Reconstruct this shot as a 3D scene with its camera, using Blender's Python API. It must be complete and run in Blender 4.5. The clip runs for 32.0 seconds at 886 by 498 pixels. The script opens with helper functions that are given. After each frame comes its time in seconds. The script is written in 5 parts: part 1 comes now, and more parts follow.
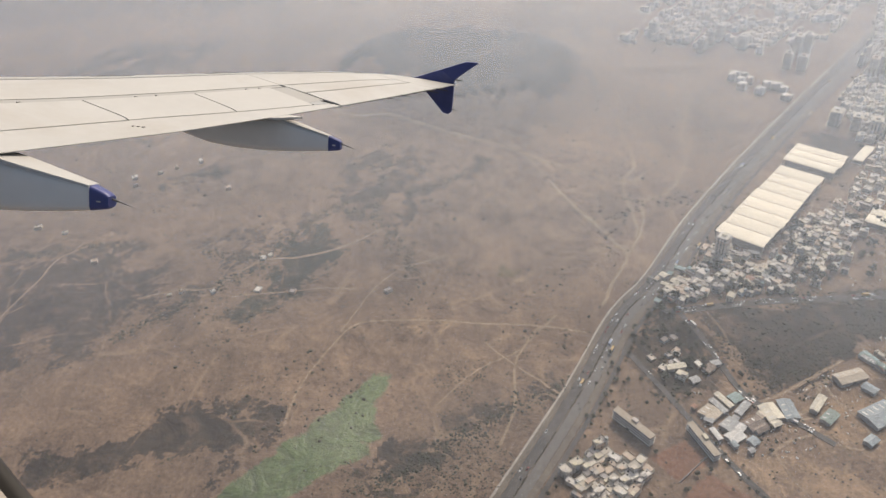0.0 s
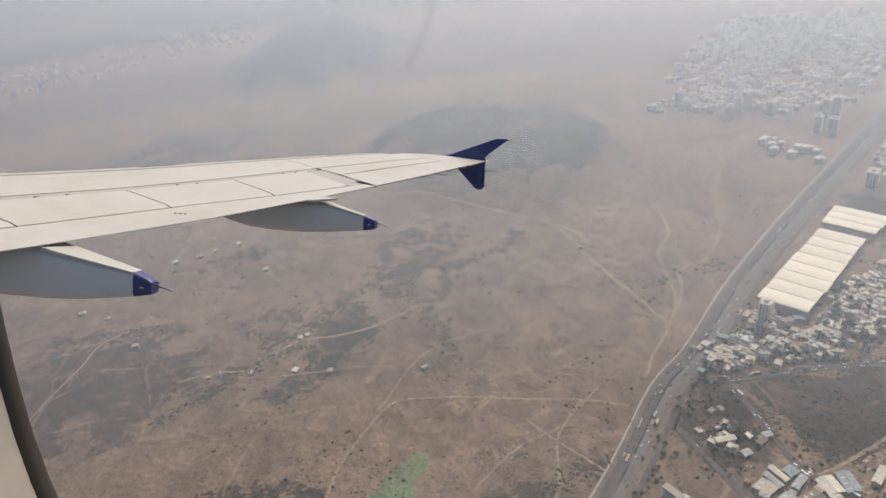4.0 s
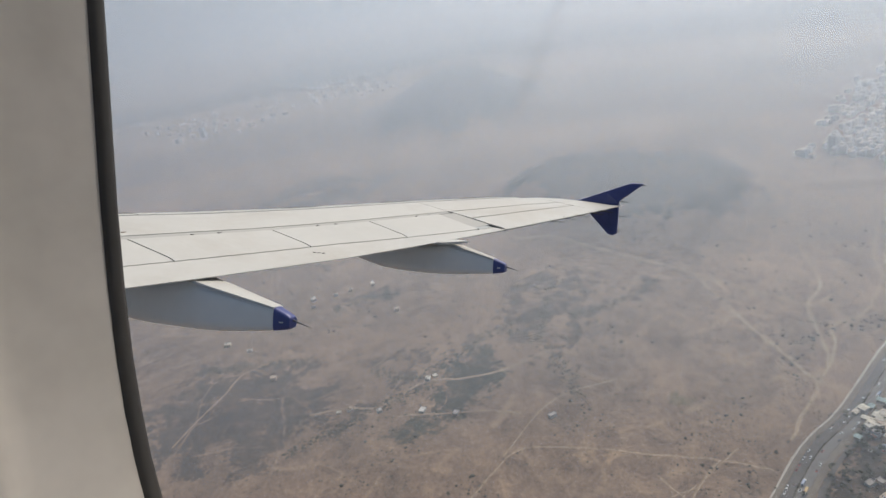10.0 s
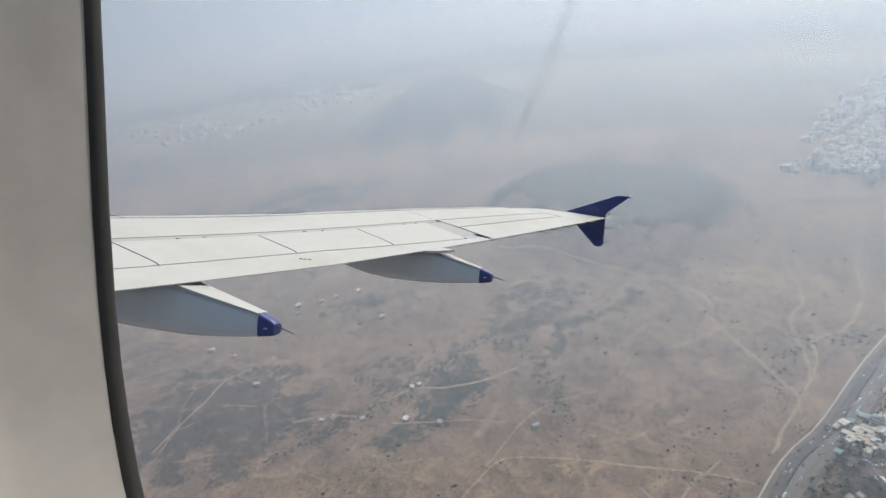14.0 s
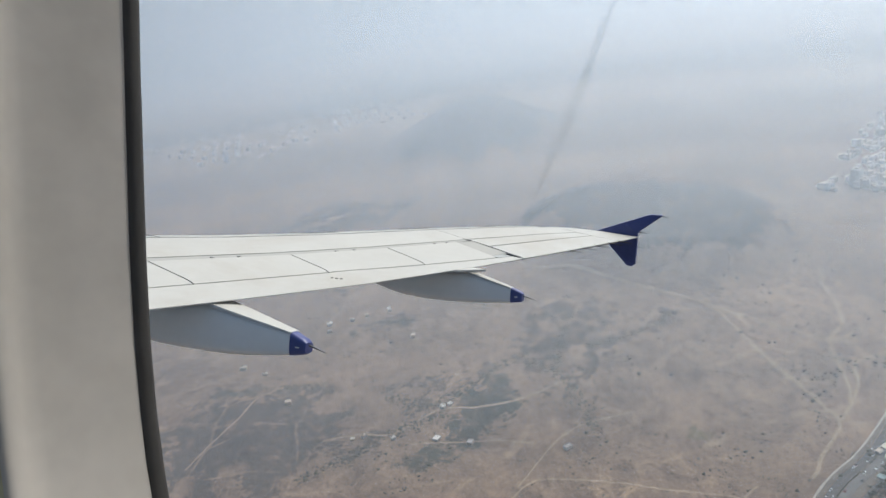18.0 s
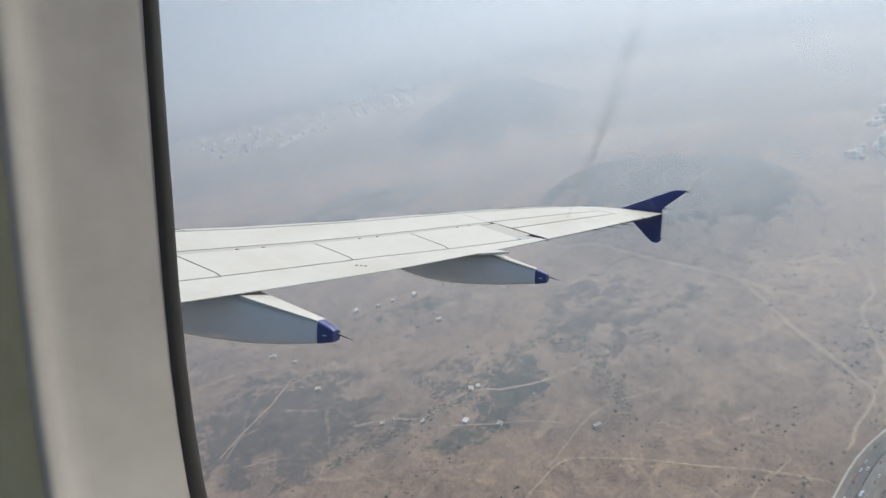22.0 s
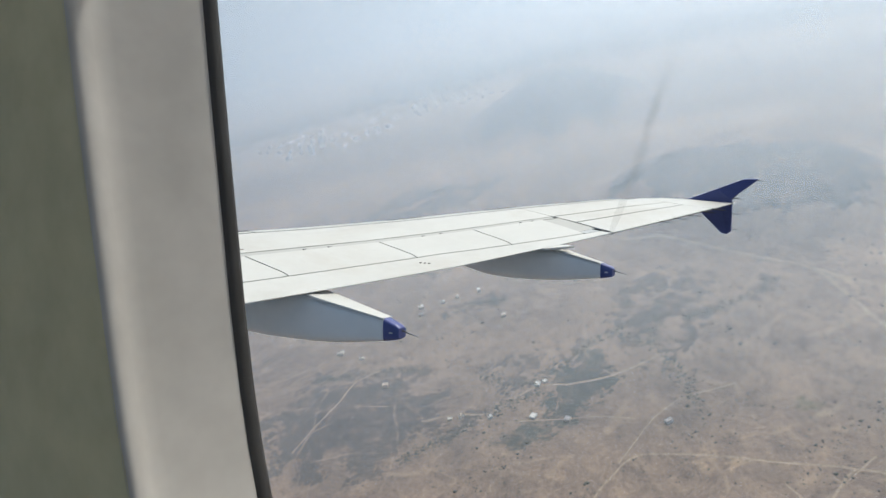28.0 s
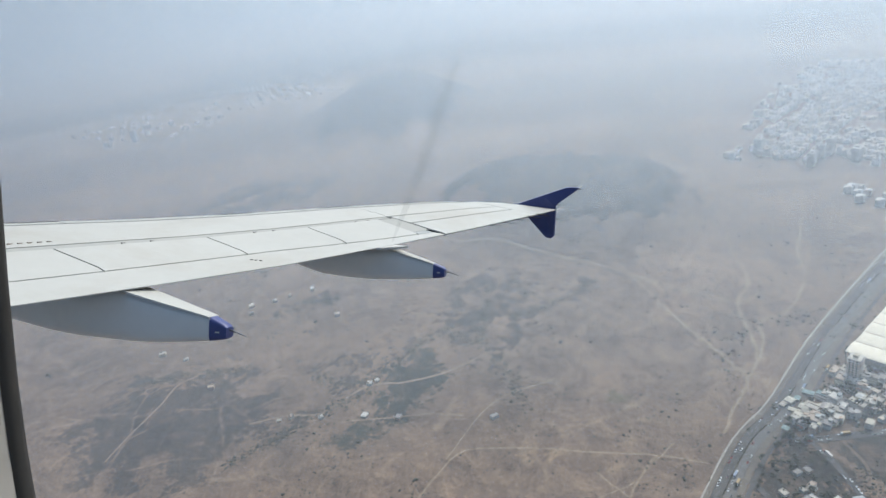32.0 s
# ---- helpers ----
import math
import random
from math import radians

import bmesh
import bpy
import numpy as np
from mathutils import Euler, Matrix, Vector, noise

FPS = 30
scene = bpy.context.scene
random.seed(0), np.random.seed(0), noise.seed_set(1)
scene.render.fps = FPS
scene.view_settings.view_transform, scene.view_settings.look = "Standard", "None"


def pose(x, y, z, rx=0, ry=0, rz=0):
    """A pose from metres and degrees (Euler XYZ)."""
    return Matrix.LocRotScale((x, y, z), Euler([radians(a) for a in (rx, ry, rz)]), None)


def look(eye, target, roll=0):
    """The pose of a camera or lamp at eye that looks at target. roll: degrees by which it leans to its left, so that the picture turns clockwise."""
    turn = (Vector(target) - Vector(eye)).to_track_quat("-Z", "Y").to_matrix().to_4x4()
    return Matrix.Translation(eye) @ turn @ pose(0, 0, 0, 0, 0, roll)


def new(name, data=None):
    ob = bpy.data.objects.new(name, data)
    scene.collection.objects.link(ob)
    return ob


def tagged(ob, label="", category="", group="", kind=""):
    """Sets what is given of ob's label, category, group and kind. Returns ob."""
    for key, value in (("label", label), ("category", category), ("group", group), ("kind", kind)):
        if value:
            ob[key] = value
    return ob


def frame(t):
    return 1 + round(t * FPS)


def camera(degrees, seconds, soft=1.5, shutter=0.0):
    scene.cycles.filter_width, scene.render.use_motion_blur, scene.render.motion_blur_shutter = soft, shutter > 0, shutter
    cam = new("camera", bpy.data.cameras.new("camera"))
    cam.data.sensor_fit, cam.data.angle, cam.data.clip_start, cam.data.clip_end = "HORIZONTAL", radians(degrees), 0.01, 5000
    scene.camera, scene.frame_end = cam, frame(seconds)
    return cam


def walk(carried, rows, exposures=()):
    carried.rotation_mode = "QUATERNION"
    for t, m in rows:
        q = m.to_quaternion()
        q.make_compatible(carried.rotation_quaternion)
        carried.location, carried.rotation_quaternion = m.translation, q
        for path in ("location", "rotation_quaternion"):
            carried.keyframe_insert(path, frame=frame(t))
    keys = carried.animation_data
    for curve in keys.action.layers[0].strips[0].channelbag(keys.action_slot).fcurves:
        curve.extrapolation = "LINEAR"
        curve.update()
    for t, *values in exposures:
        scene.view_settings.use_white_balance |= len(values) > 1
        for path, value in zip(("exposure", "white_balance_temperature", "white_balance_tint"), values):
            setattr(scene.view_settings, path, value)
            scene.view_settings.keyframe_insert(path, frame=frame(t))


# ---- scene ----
cam = camera(62.0, 32.0)

# The aircraft climbs in a right-hand bank over open country; local axes: x outboard, y forward, z up.
ALT = 576.051
AIR = pose(50.754, 684.880, ALT, 2.4268, 24.3353, -15.6425)
PATH = [
    (0.0, pose(50.7427, 684.8703, 576.0285, 54.330, 3.170, -91.986)),
    (0.5, pose(50.7297, 684.8647, 576.0361, 54.821, 4.314, -93.654)),
    (1.0, pose(50.7234, 684.8638, 576.0488, 56.560, 4.368, -94.721)),
    (1.5, pose(50.7359, 684.8711, 576.0683, 57.178, 5.115, -95.875)),
    (2.0, pose(50.7317, 684.8714, 576.0625, 57.567, 5.388, -96.030)),
    (2.5, pose(50.7359, 684.8785, 576.0427, 57.878, 5.227, -95.333)),
    (3.0, pose(50.7326, 684.8753, 576.0329, 58.313, 5.539, -94.177)),
    (3.5, pose(50.7400, 684.8785, 576.0374, 59.133, 5.940, -92.651)),
    (4.0, pose(50.7461, 684.8847, 576.0375, 60.252, 6.172, -90.693)),
    (4.5, pose(50.7526, 684.8879, 576.0356, 61.713, 6.442, -88.871)),
    (6.5, pose(50.7559, 684.8846, 576.0360, 65.472, 6.545, -85.890)),
    (7.0, pose(50.7569, 684.8861, 576.0381, 65.726, 6.186, -86.190)),
    (7.5, pose(50.7615, 684.8886, 576.0378, 66.120, 6.265, -86.737)),
    (8.0, pose(50.7571, 684.8850, 576.0383, 65.875, 6.313, -86.483)),
    (8.5, pose(50.7538, 684.8822, 576.0371, 64.329, 7.375, -85.052)),
    (9.0, pose(50.7489, 684.8795, 576.0365, 64.242, 8.671, -83.049)),
    (9.5, pose(50.7525, 684.8830, 576.0350, 65.117, 9.477, -81.772)),
    (10.0, pose(50.7511, 684.8804, 576.0339, 64.963, 9.469, -80.986)),
    (10.5, pose(50.7515, 684.8815, 576.0337, 65.999, 9.375, -81.095)),
    (11.0, pose(50.7538, 684.8841, 576.0338, 67.187, 9.372, -81.672)),
    (11.5, pose(50.7550, 684.8836, 576.0346, 67.660, 9.004, -81.884)),
    (12.0, pose(50.7538, 684.8834, 576.0350, 67.527, 8.901, -81.920)),
    (12.5, pose(50.7544, 684.8847, 576.0350, 67.399, 8.604, -81.977)),
    (13.0, pose(50.7530, 684.8840, 576.0358, 66.236, 8.343, -81.771)),
    (13.5, pose(50.7530, 684.8831, 576.0358, 65.643, 7.954, -81.506)),
    (14.0, pose(50.7524, 684.8824, 576.0370, 65.540, 8.095, -81.510)),
    (14.5, pose(50.7478, 684.8785, 576.0405, 66.102, 7.814, -81.077)),
    (16.5, pose(50.7519, 684.8813, 576.0445, 67.220, 8.158, -80.101)),
    (17.0, pose(50.7533, 684.8824, 576.0439, 67.499, 8.448, -79.809)),
    (17.5, pose(50.7569, 684.8836, 576.0433, 67.294, 8.853, -79.535)),
    (18.0, pose(50.7524, 684.8799, 576.0439, 67.341, 9.020, -79.274)),
    (18.5, pose(50.7524, 684.8797, 576.0440, 67.481, 9.504, -79.112)),
    (19.0, pose(50.7531, 684.8812, 576.0443, 67.663, 9.603, -78.821)),
    (19.5, pose(50.7516, 684.8802, 576.0456, 67.796, 9.711, -78.697)),
    (20.0, pose(50.7548, 684.8818, 576.0458, 67.409, 10.032, -78.761)),
    (20.5, pose(50.7541, 684.8808, 576.0464, 66.845, 10.246, -78.844)),
    (21.0, pose(50.7556, 684.8814, 576.0473, 66.744, 10.665, -78.906)),
    (21.5, pose(50.7550, 684.8794, 576.0489, 66.193, 11.267, -78.686)),
    (22.0, pose(50.7571, 684.8817, 576.0509, 66.212, 11.572, -78.405)),
    (22.5, pose(50.7579, 684.8808, 576.0521, 66.377, 11.393, -78.265)),
    (23.0, pose(50.7557, 684.8785, 576.0529, 65.860, 11.454, -77.913)),
    (23.5, pose(50.7526, 684.8773, 576.0536, 65.870, 11.470, -77.425)),
    (24.0, pose(50.7535, 684.8791, 576.0529, 66.198, 11.384, -76.799)),
    (24.5, pose(50.7504, 684.8764, 576.0544, 66.225, 11.408, -76.497)),
    (25.0, pose(50.7540, 684.8786, 576.0549, 67.006, 11.395, -76.170)),
    (25.5, pose(50.7511, 684.8758, 576.0574, 67.678, 11.709, -75.697)),
    (26.0, pose(50.7521, 684.8764, 576.0585, 68.062, 12.504, -74.881)),
    (26.5, pose(50.7514, 684.8742, 576.0592, 67.902, 13.420, -74.034)),
    (28.5, pose(50.7551, 684.8731, 576.0631, 66.643, 14.629, -74.415)),
    (29.0, pose(50.7605, 684.8771, 576.0627, 66.531, 14.197, -74.540)),
    (29.5, pose(50.7622, 684.8789, 576.0638, 66.240, 13.520, -75.860)),
    (30.0, pose(50.7600, 684.8737, 576.0635, 65.702, 12.229, -78.218)),
    (30.5, pose(50.7626, 684.8635, 576.0612, 65.723, 10.511, -81.043)),
    (31.0, pose(50.7640, 684.8662, 576.0590, 65.317, 9.285, -83.384)),
    (31.5, pose(50.7597, 684.8655, 576.0577, 65.230, 8.425, -84.669)),
    (32.0, pose(50.7564, 684.8646, 576.0565, 64.538, 8.143, -85.525)),
]
EXPOSURES = [(0.0, -0.2, 7050, 12), (4.0, -0.32, 6850, 11), (7.0, -0.6, 6740, 10), (8.0, -0.57, 6720, 10), (9.0, -0.35, 6570, 9), (11.0, -0.36, 6420, 8), (14.0, -0.2, 6200, 6), (20.0, -0.17, 6130, 5), (26.0, -0.03, 6120, 4), (29.0, 0.05, 6050, 3), (30.0, 0.05, 6000, 3), (31.0, -0.16, 5920, 3), (32.0, -0.14, 5860, 3)]
walk(cam, PATH, EXPOSURES)

# ---- light ----
SUN_AZ, SUN_EL = 120.0, 48.0          # degrees clockwise from +y, and above the horizon
world = bpy.data.worlds.new("sky")
scene.world = world
world.use_nodes = True
wn = world.node_tree.nodes
sky = wn.new("ShaderNodeTexSky")
sky.sky_type, sky.sun_disc = "NISHITA", False
sky.sun_elevation, sky.sun_rotation = radians(SUN_EL), radians(SUN_AZ)
sky.air_density, sky.dust_density = 1.2, 4.0
wn["Background"].inputs[1].default_value = 0.12
world.node_tree.links.new(sky.outputs[0], wn["Background"].inputs[0])
sun = new("sun", bpy.data.lights.new("sun", "SUN"))
sun.data.energy, sun.data.angle, sun.data.color = 3.6, radians(0.6), (1.0, 0.94, 0.86)
sdir = Vector((math.sin(radians(SUN_AZ)) * math.cos(radians(SUN_EL)), math.cos(radians(SUN_AZ)) * math.cos(radians(SUN_EL)), math.sin(radians(SUN_EL))))
sun.matrix_world = look(sdir * 900 + AIR.translation, AIR.translation)


# ---- materials ----
def nodes_of(name):
    m = bpy.data.materials.new(name)
    m.use_nodes = True
    return m, m.node_tree.nodes, m.node_tree.links, m.node_tree.nodes["Principled BSDF"]


def ramp(nd, lk, src, stops):
    r = nd.new("ShaderNodeValToRGB")
    el = r.color_ramp.elements
    while len(el) < len(stops):
        el.new(0.5)
    for e, (p, c) in zip(el, stops):
        e.position, e.color = p, (*c, 1)
    lk.new(src, r.inputs[0])
    return r.outputs[0]


def noise_of(nd, lk, scale, detail=4.0, rough=0.55, coord="Object", dist=0.0):
    tc, n = nd.new("ShaderNodeTexCoord"), nd.new("ShaderNodeTexNoise")
    n.inputs["Scale"].default_value, n.inputs["Detail"].default_value = scale, detail
    n.inputs["Roughness"].default_value, n.inputs["Distortion"].default_value = rough, dist
    lk.new(tc.outputs[coord], n.inputs["Vector"])
    return n.outputs["Fac"]


def mixc(nd, lk, fac, a, b, mode="MIX"):
    m = nd.new("ShaderNodeMix")
    m.data_type, m.blend_type = "RGBA", mode
    for sock, v in ((m.inputs[0], fac), (m.inputs[6], a), (m.inputs[7], b)):
        if isinstance(v, (int, float)):
            sock.default_value = v
        elif isinstance(v, tuple):
            sock.default_value = (*v, 1)
        else:
            lk.new(v, sock)
    return m.outputs[2]


def bump_to(nd, lk, b, src, strength, dist=0.02):
    n = nd.new("ShaderNodeBump")
    n.inputs["Strength"].default_value, n.inputs["Distance"].default_value = strength, dist
    lk.new(src, n.inputs["Height"])
    lk.new(n.outputs[0], b.inputs["Normal"])


def surface(name, dark, light, scale=0.5, rough=0.8, metal=0.0, fine=8.0, bump=0.2, coord="Object", vary=0.0, island=False, grain=0.35, soil=None):
    """A worn surface between two colours, with stains and grain; vary: how far each object or island differs."""
    m, nd, lk, b = nodes_of(name)
    big = noise_of(nd, lk, scale, 5, 0.6, coord, 0.6)
    small = noise_of(nd, lk, scale * fine, 3, 0.6, coord)
    col = ramp(nd, lk, big, [(0.32, dark), (0.66, light)])
    col = mixc(nd, lk, grain, col, ramp(nd, lk, small, [(0.3, tuple(c * 0.75 for c in dark)), (0.7, tuple(min(1, c * 1.1) for c in light))]))
    if vary:
        if island:
            rnd = nd.new("ShaderNodeNewGeometry").outputs["Random Per Island"]
        else:
            rnd = nd.new("ShaderNodeObjectInfo").outputs["Random"]
        hsv = nd.new("ShaderNodeHueSaturation")
        mr = nd.new("ShaderNodeMapRange")
        mr.inputs[3].default_value, mr.inputs[4].default_value = 1 - vary, 1 + vary
        lk.new(rnd, mr.inputs[0])
        lk.new(mr.outputs[0], hsv.inputs["Value"])
        lk.new(col, hsv.inputs["Color"])
        col = hsv.outputs[0]
    if soil:
        streak = ramp(nd, lk, noise_of(nd, lk, 0.55, 6, 0.72, coord, 0.4), [(0.50, (0, 0, 0)), (0.78, (0.5, 0.5, 0.5))])
        col = mixc(nd, lk, streak, col, soil)
    lk.new(col, b.inputs["Base Color"])
    b.inputs["Roughness"].default_value, b.inputs["Metallic"].default_value = rough, metal
    if bump:
        bump_to(nd, lk, b, small, bump)
    return m


def palette(name, colours, rough=0.85, island=False, grime=0.35, scale=0.15):
    """Paint picked per object or per island out of a few colours, with grime."""
    m, nd, lk, b = nodes_of(name)
    src = nd.new("ShaderNodeNewGeometry").outputs["Random Per Island"] if island else nd.new("ShaderNodeObjectInfo").outputs["Random"]
    r = nd.new("ShaderNodeValToRGB")
    r.color_ramp.interpolation = "CONSTANT"
    el = r.color_ramp.elements
    while len(el) < len(colours):
        el.new(0.5)
    for k, (e, c) in enumerate(zip(el, colours)):
        e.position, e.color = k / len(colours), (*c, 1)
    lk.new(src, r.inputs[0])
    n = noise_of(nd, lk, scale, 5, 0.65)
    g = ramp(nd, lk, n, [(0.35, (0.45, 0.42, 0.4)), (0.62, (1, 1, 1))])
    lk.new(mixc(nd, lk, grime, r.outputs[0], mixc(nd, lk, 1.0, r.outputs[0], g, "MULTIPLY")), b.inputs["Base Color"])
    b.inputs["Roughness"].default_value = rough
    return m


def ground_colour(nd, lk, lo, mid, hi, spots):
    """Dry grassland: broad tone changes, bare soil, fine tussocks and scattered dark shrubs."""
    broad = noise_of(nd, lk, 0.006, 6, 0.62, "Object", 1.2)
    mids = noise_of(nd, lk, 0.03, 6, 0.65, "Object", 0.8)
    fine = noise_of(nd, lk, 0.22, 5, 0.7)
    col = ramp(nd, lk, broad, [(0.30, lo), (0.5, mid), (0.70, hi)])
    col = mixc(nd, lk, 0.5, col, ramp(nd, lk, mids, [(0.34, lo), (0.52, mid), (0.68, hi)]))
    col = mixc(nd, lk, 0.6, col, ramp(nd, lk, fine, [(0.3, (0.45, 0.45, 0.45)), (0.66, (1.32, 1.32, 1.32))]), "MULTIPLY")
    grit = noise_of(nd, lk, 0.75, 4, 0.75)
    col = mixc(nd, lk, 0.55, col, ramp(nd, lk, grit, [(0.34, (0.5, 0.5, 0.48)), (0.62, (1.25, 1.25, 1.25))]), "MULTIPLY")
    rill, rt, mp = nd.new("ShaderNodeTexWave"), nd.new("ShaderNodeTexCoord"), nd.new("ShaderNodeMapping")
    rill.inputs["Scale"].default_value, rill.inputs["Distortion"].default_value, rill.inputs["Detail"].default_value, rill.inputs["Detail Scale"].default_value = 0.012, 26.0, 5.0, 1.4
    mp.inputs["Rotation"].default_value = (0, 0, 0.6)
    lk.new(rt.outputs["Object"], mp.inputs[0])
    lk.new(mp.outputs[0], rill.inputs["Vector"])
    col = mixc(nd, lk, 0.14, col, ramp(nd, lk, rill.outputs["Fac"], [(0.05, (0.55, 0.53, 0.5)), (0.3, (1, 1, 1)), (0.93, (1, 1, 1)), (1.0, (1.45, 1.4, 1.3))]), "MULTIPLY")
    if spots:
        # a web of beaten paths and runnels, pale and broken
        at, warp, bend, web = (nd.new("ShaderNode" + k) for k in ("TexCoord", "TexNoise", "VectorMath", "TexVoronoi"))
        warp.inputs["Scale"].default_value, warp.inputs["Detail"].default_value = 0.009, 1.5
        lk.new(at.outputs["Object"], warp.inputs["Vector"])
        bend.operation, bend.inputs[1].default_value = "MULTIPLY_ADD", (55.0, 55.0, 0.0)
        lk.new(warp.outputs["Color"], bend.inputs[0])
        lk.new(at.outputs["Object"], bend.inputs[2])
        web.feature, web.inputs["Scale"].default_value = "DISTANCE_TO_EDGE", 0.0095
        lk.new(bend.outputs[0], web.inputs["Vector"])
        path = ramp(nd, lk, web.outputs["Distance"], [(0.006, (1, 1, 1)), (0.022, (0, 0, 0))])
        some = ramp(nd, lk, noise_of(nd, lk, 0.014, 4, 0.7), [(0.46, (0, 0, 0)), (0.60, (0.42, 0.42, 0.42))])
        col = mixc(nd, lk, mixc(nd, lk, 1.0, path, some, "MULTIPLY"), col, (0.36, 0.255, 0.172))
        tc, v = nd.new("ShaderNodeTexCoord"), nd.new("ShaderNodeTexVoronoi")
        v.inputs["Scale"].default_value = 0.085
        lk.new(tc.outputs["Object"], v.inputs["Vector"])
        mask = ramp(nd, lk, v.outputs["Distance"], [(0.10, (1, 1, 1)), (0.2, (0, 0, 0))])
        patchy = ramp(nd, lk, mids, [(0.42, (1, 1, 1)), (0.58, (0, 0, 0))])
        both = mixc(nd, lk, 1.0, mask, patchy, "MULTIPLY")
        col = mixc(nd, lk, both, col, (0.075, 0.068, 0.048))
    rise = nd.new("ShaderNodeMath")
    rise.operation, rise.inputs[1].default_value = "MULTIPLY_ADD", 5.0
    lk.new(mids, rise.inputs[0])
    lk.new(fine, rise.inputs[2])
    return col, rise.outputs[0]


EARTH = ((0.112, 0.083, 0.066), (0.213, 0.150, 0.107), (0.325, 0.223, 0.150), True)


def rim_mask(nd, lk, wild, scale, bias=0.0):
    """1 inside a plot and 0 outside, with a broken, uneven border; 'rim' is the depth inside the plot."""
    at = nd.new("ShaderNodeAttribute")
    at.attribute_name = "rim"
    n1, n2 = noise_of(nd, lk, scale, 5, 0.7), noise_of(nd, lk, scale * 7, 4, 0.7)
    acc = at.outputs["Fac"]
    for n, k in ((n1, wild * 2.2), (n2, wild * 1.0)):
        m = nd.new("ShaderNodeMath")
        m.operation = "MULTIPLY_ADD"
        m.inputs[1].default_value = k
        sub = nd.new("ShaderNodeMath")
        sub.operation = "SUBTRACT"
        sub.inputs[1].default_value = 0.5
        lk.new(n, sub.inputs[0])
        lk.new(sub.outputs[0], m.inputs[0])
        lk.new(acc, m.inputs[2])
        acc = m.outputs[0]
    inner = ramp(nd, lk, at.outputs["Fac"], [(0.2, (0, 0, 0)), (0.34, (1, 1, 1))])
    return mixc(nd, lk, 1.0, inner, ramp(nd, lk, acc, [(0.42 - bias, (0, 0, 0)), (0.58 - bias, (1, 1, 1))]), "MULTIPLY")


def ground_material(name, lo, mid, hi, spots, wild=None, scale=0.05, rough=0.95, holes=0.0, bias=0.0):
    m, nd, lk, b = nodes_of(name)
    col, fine = ground_colour(nd, lk, lo, mid, hi, spots)
    if wild is not None:
        base, fine = ground_colour(nd, lk, *EARTH)
        mask = rim_mask(nd, lk, wild, scale, bias)
        if holes:
            bare = ramp(nd, lk, noise_of(nd, lk, 0.035, 6, 0.7, "Object", 1.0), [(0.50, (1, 1, 1)), (0.66, (1 - holes,) * 3)])
            mask = mixc(nd, lk, 1.0, mask, bare, "MULTIPLY")
        col = mixc(nd, lk, mask, base, col)
        if rough < 0.9:
            mr = nd.new("ShaderNodeMapRange")
            mr.inputs[3].default_value, mr.inputs[4].default_value = 0.95, rough
            lk.new(mask, mr.inputs[0])
            lk.new(mr.outputs[0], b.inputs["Roughness"])
    lk.new(col, b.inputs["Base Color"])
    if rough >= 0.9:
        b.inputs["Roughness"].default_value = rough
    bump_to(nd, lk, b, fine, 0.6, 1.2)
    return m


GRASS = ground_material("dry grassland", *EARTH)
SCRUB = ground_material("dark scrub soil", (0.036, 0.032, 0.029), (0.060, 0.051, 0.044), (0.110, 0.085, 0.067), True, 1.5, 0.022, holes=0.5)
THIN = ground_material("thin grey scrub", (0.052, 0.045, 0.040), (0.092, 0.074, 0.062), (0.150, 0.115, 0.090), True, 1.7, 0.02, holes=0.6)
VALLEY = ground_material("green valley scrub", (0.036, 0.038, 0.031), (0.060, 0.059, 0.048), (0.100, 0.092, 0.071), True, 1.3, 0.026, holes=0.55)
BURNT = ground_material("burnt stubble", (0.040, 0.036, 0.036), (0.056, 0.049, 0.048), (0.090, 0.074, 0.066), False, 0.5, 0.06, holes=0.25)
SAND = ground_material("bare sandy soil", (0.215, 0.146, 0.097), (0.300, 0.208, 0.136), (0.390, 0.275, 0.182), False, 1.5, 0.03, holes=0.7)
REDSOIL = ground_material("red soil", (0.180, 0.098, 0.066), (0.225, 0.125, 0.085), (0.290, 0.175, 0.120), False, 0.3, 0.08)
CROP = ground_material("green crop", (0.055, 0.066, 0.032), (0.080, 0.092, 0.042), (0.115, 0.115, 0.060), False, 0.5, 0.06)
MEADOW = ground_material("faded meadow", (0.105, 0.092, 0.056), (0.150, 0.124, 0.078), (0.200, 0.157, 0.100), True, 0.8, 0.05, holes=0.5)
HILLSCRUB = ground_material("dark hill scrub", (0.030, 0.029, 0.026), (0.056, 0.050, 0.043), (0.115, 0.092, 0.072), True, 1.3, 0.010, holes=0.45)
TAN = surface("tan roof screed", (0.33, 0.28, 0.22), (0.46, 0.40, 0.32), 0.12, 0.9)
PALE = surface("pale broken kerb and rubble", (0.24, 0.21, 0.18), (0.46, 0.41, 0.35), 0.3, 0.95)
DIRT = ground_material("dirt track", (0.22, 0.162, 0.114), (0.305, 0.228, 0.160), (0.39, 0.292, 0.204), False, 0.26, 0.16)
ALGAE = ground_material("algae-covered water", (0.040, 0.055, 0.030), (0.112, 0.156, 0.062), (0.142, 0.184, 0.078), False, 0.5, 0.06, 0.35, bias=0.16)
ASPHALT = surface("worn asphalt", (0.075, 0.070, 0.066), (0.125, 0.115, 0.105), 0.08, 0.9, bump=0.1)
ASPHALT_PALE = surface("sun-bleached asphalt", (0.125, 0.117, 0.108), (0.185, 0.172, 0.158), 0.05, 0.9, bump=0.1)
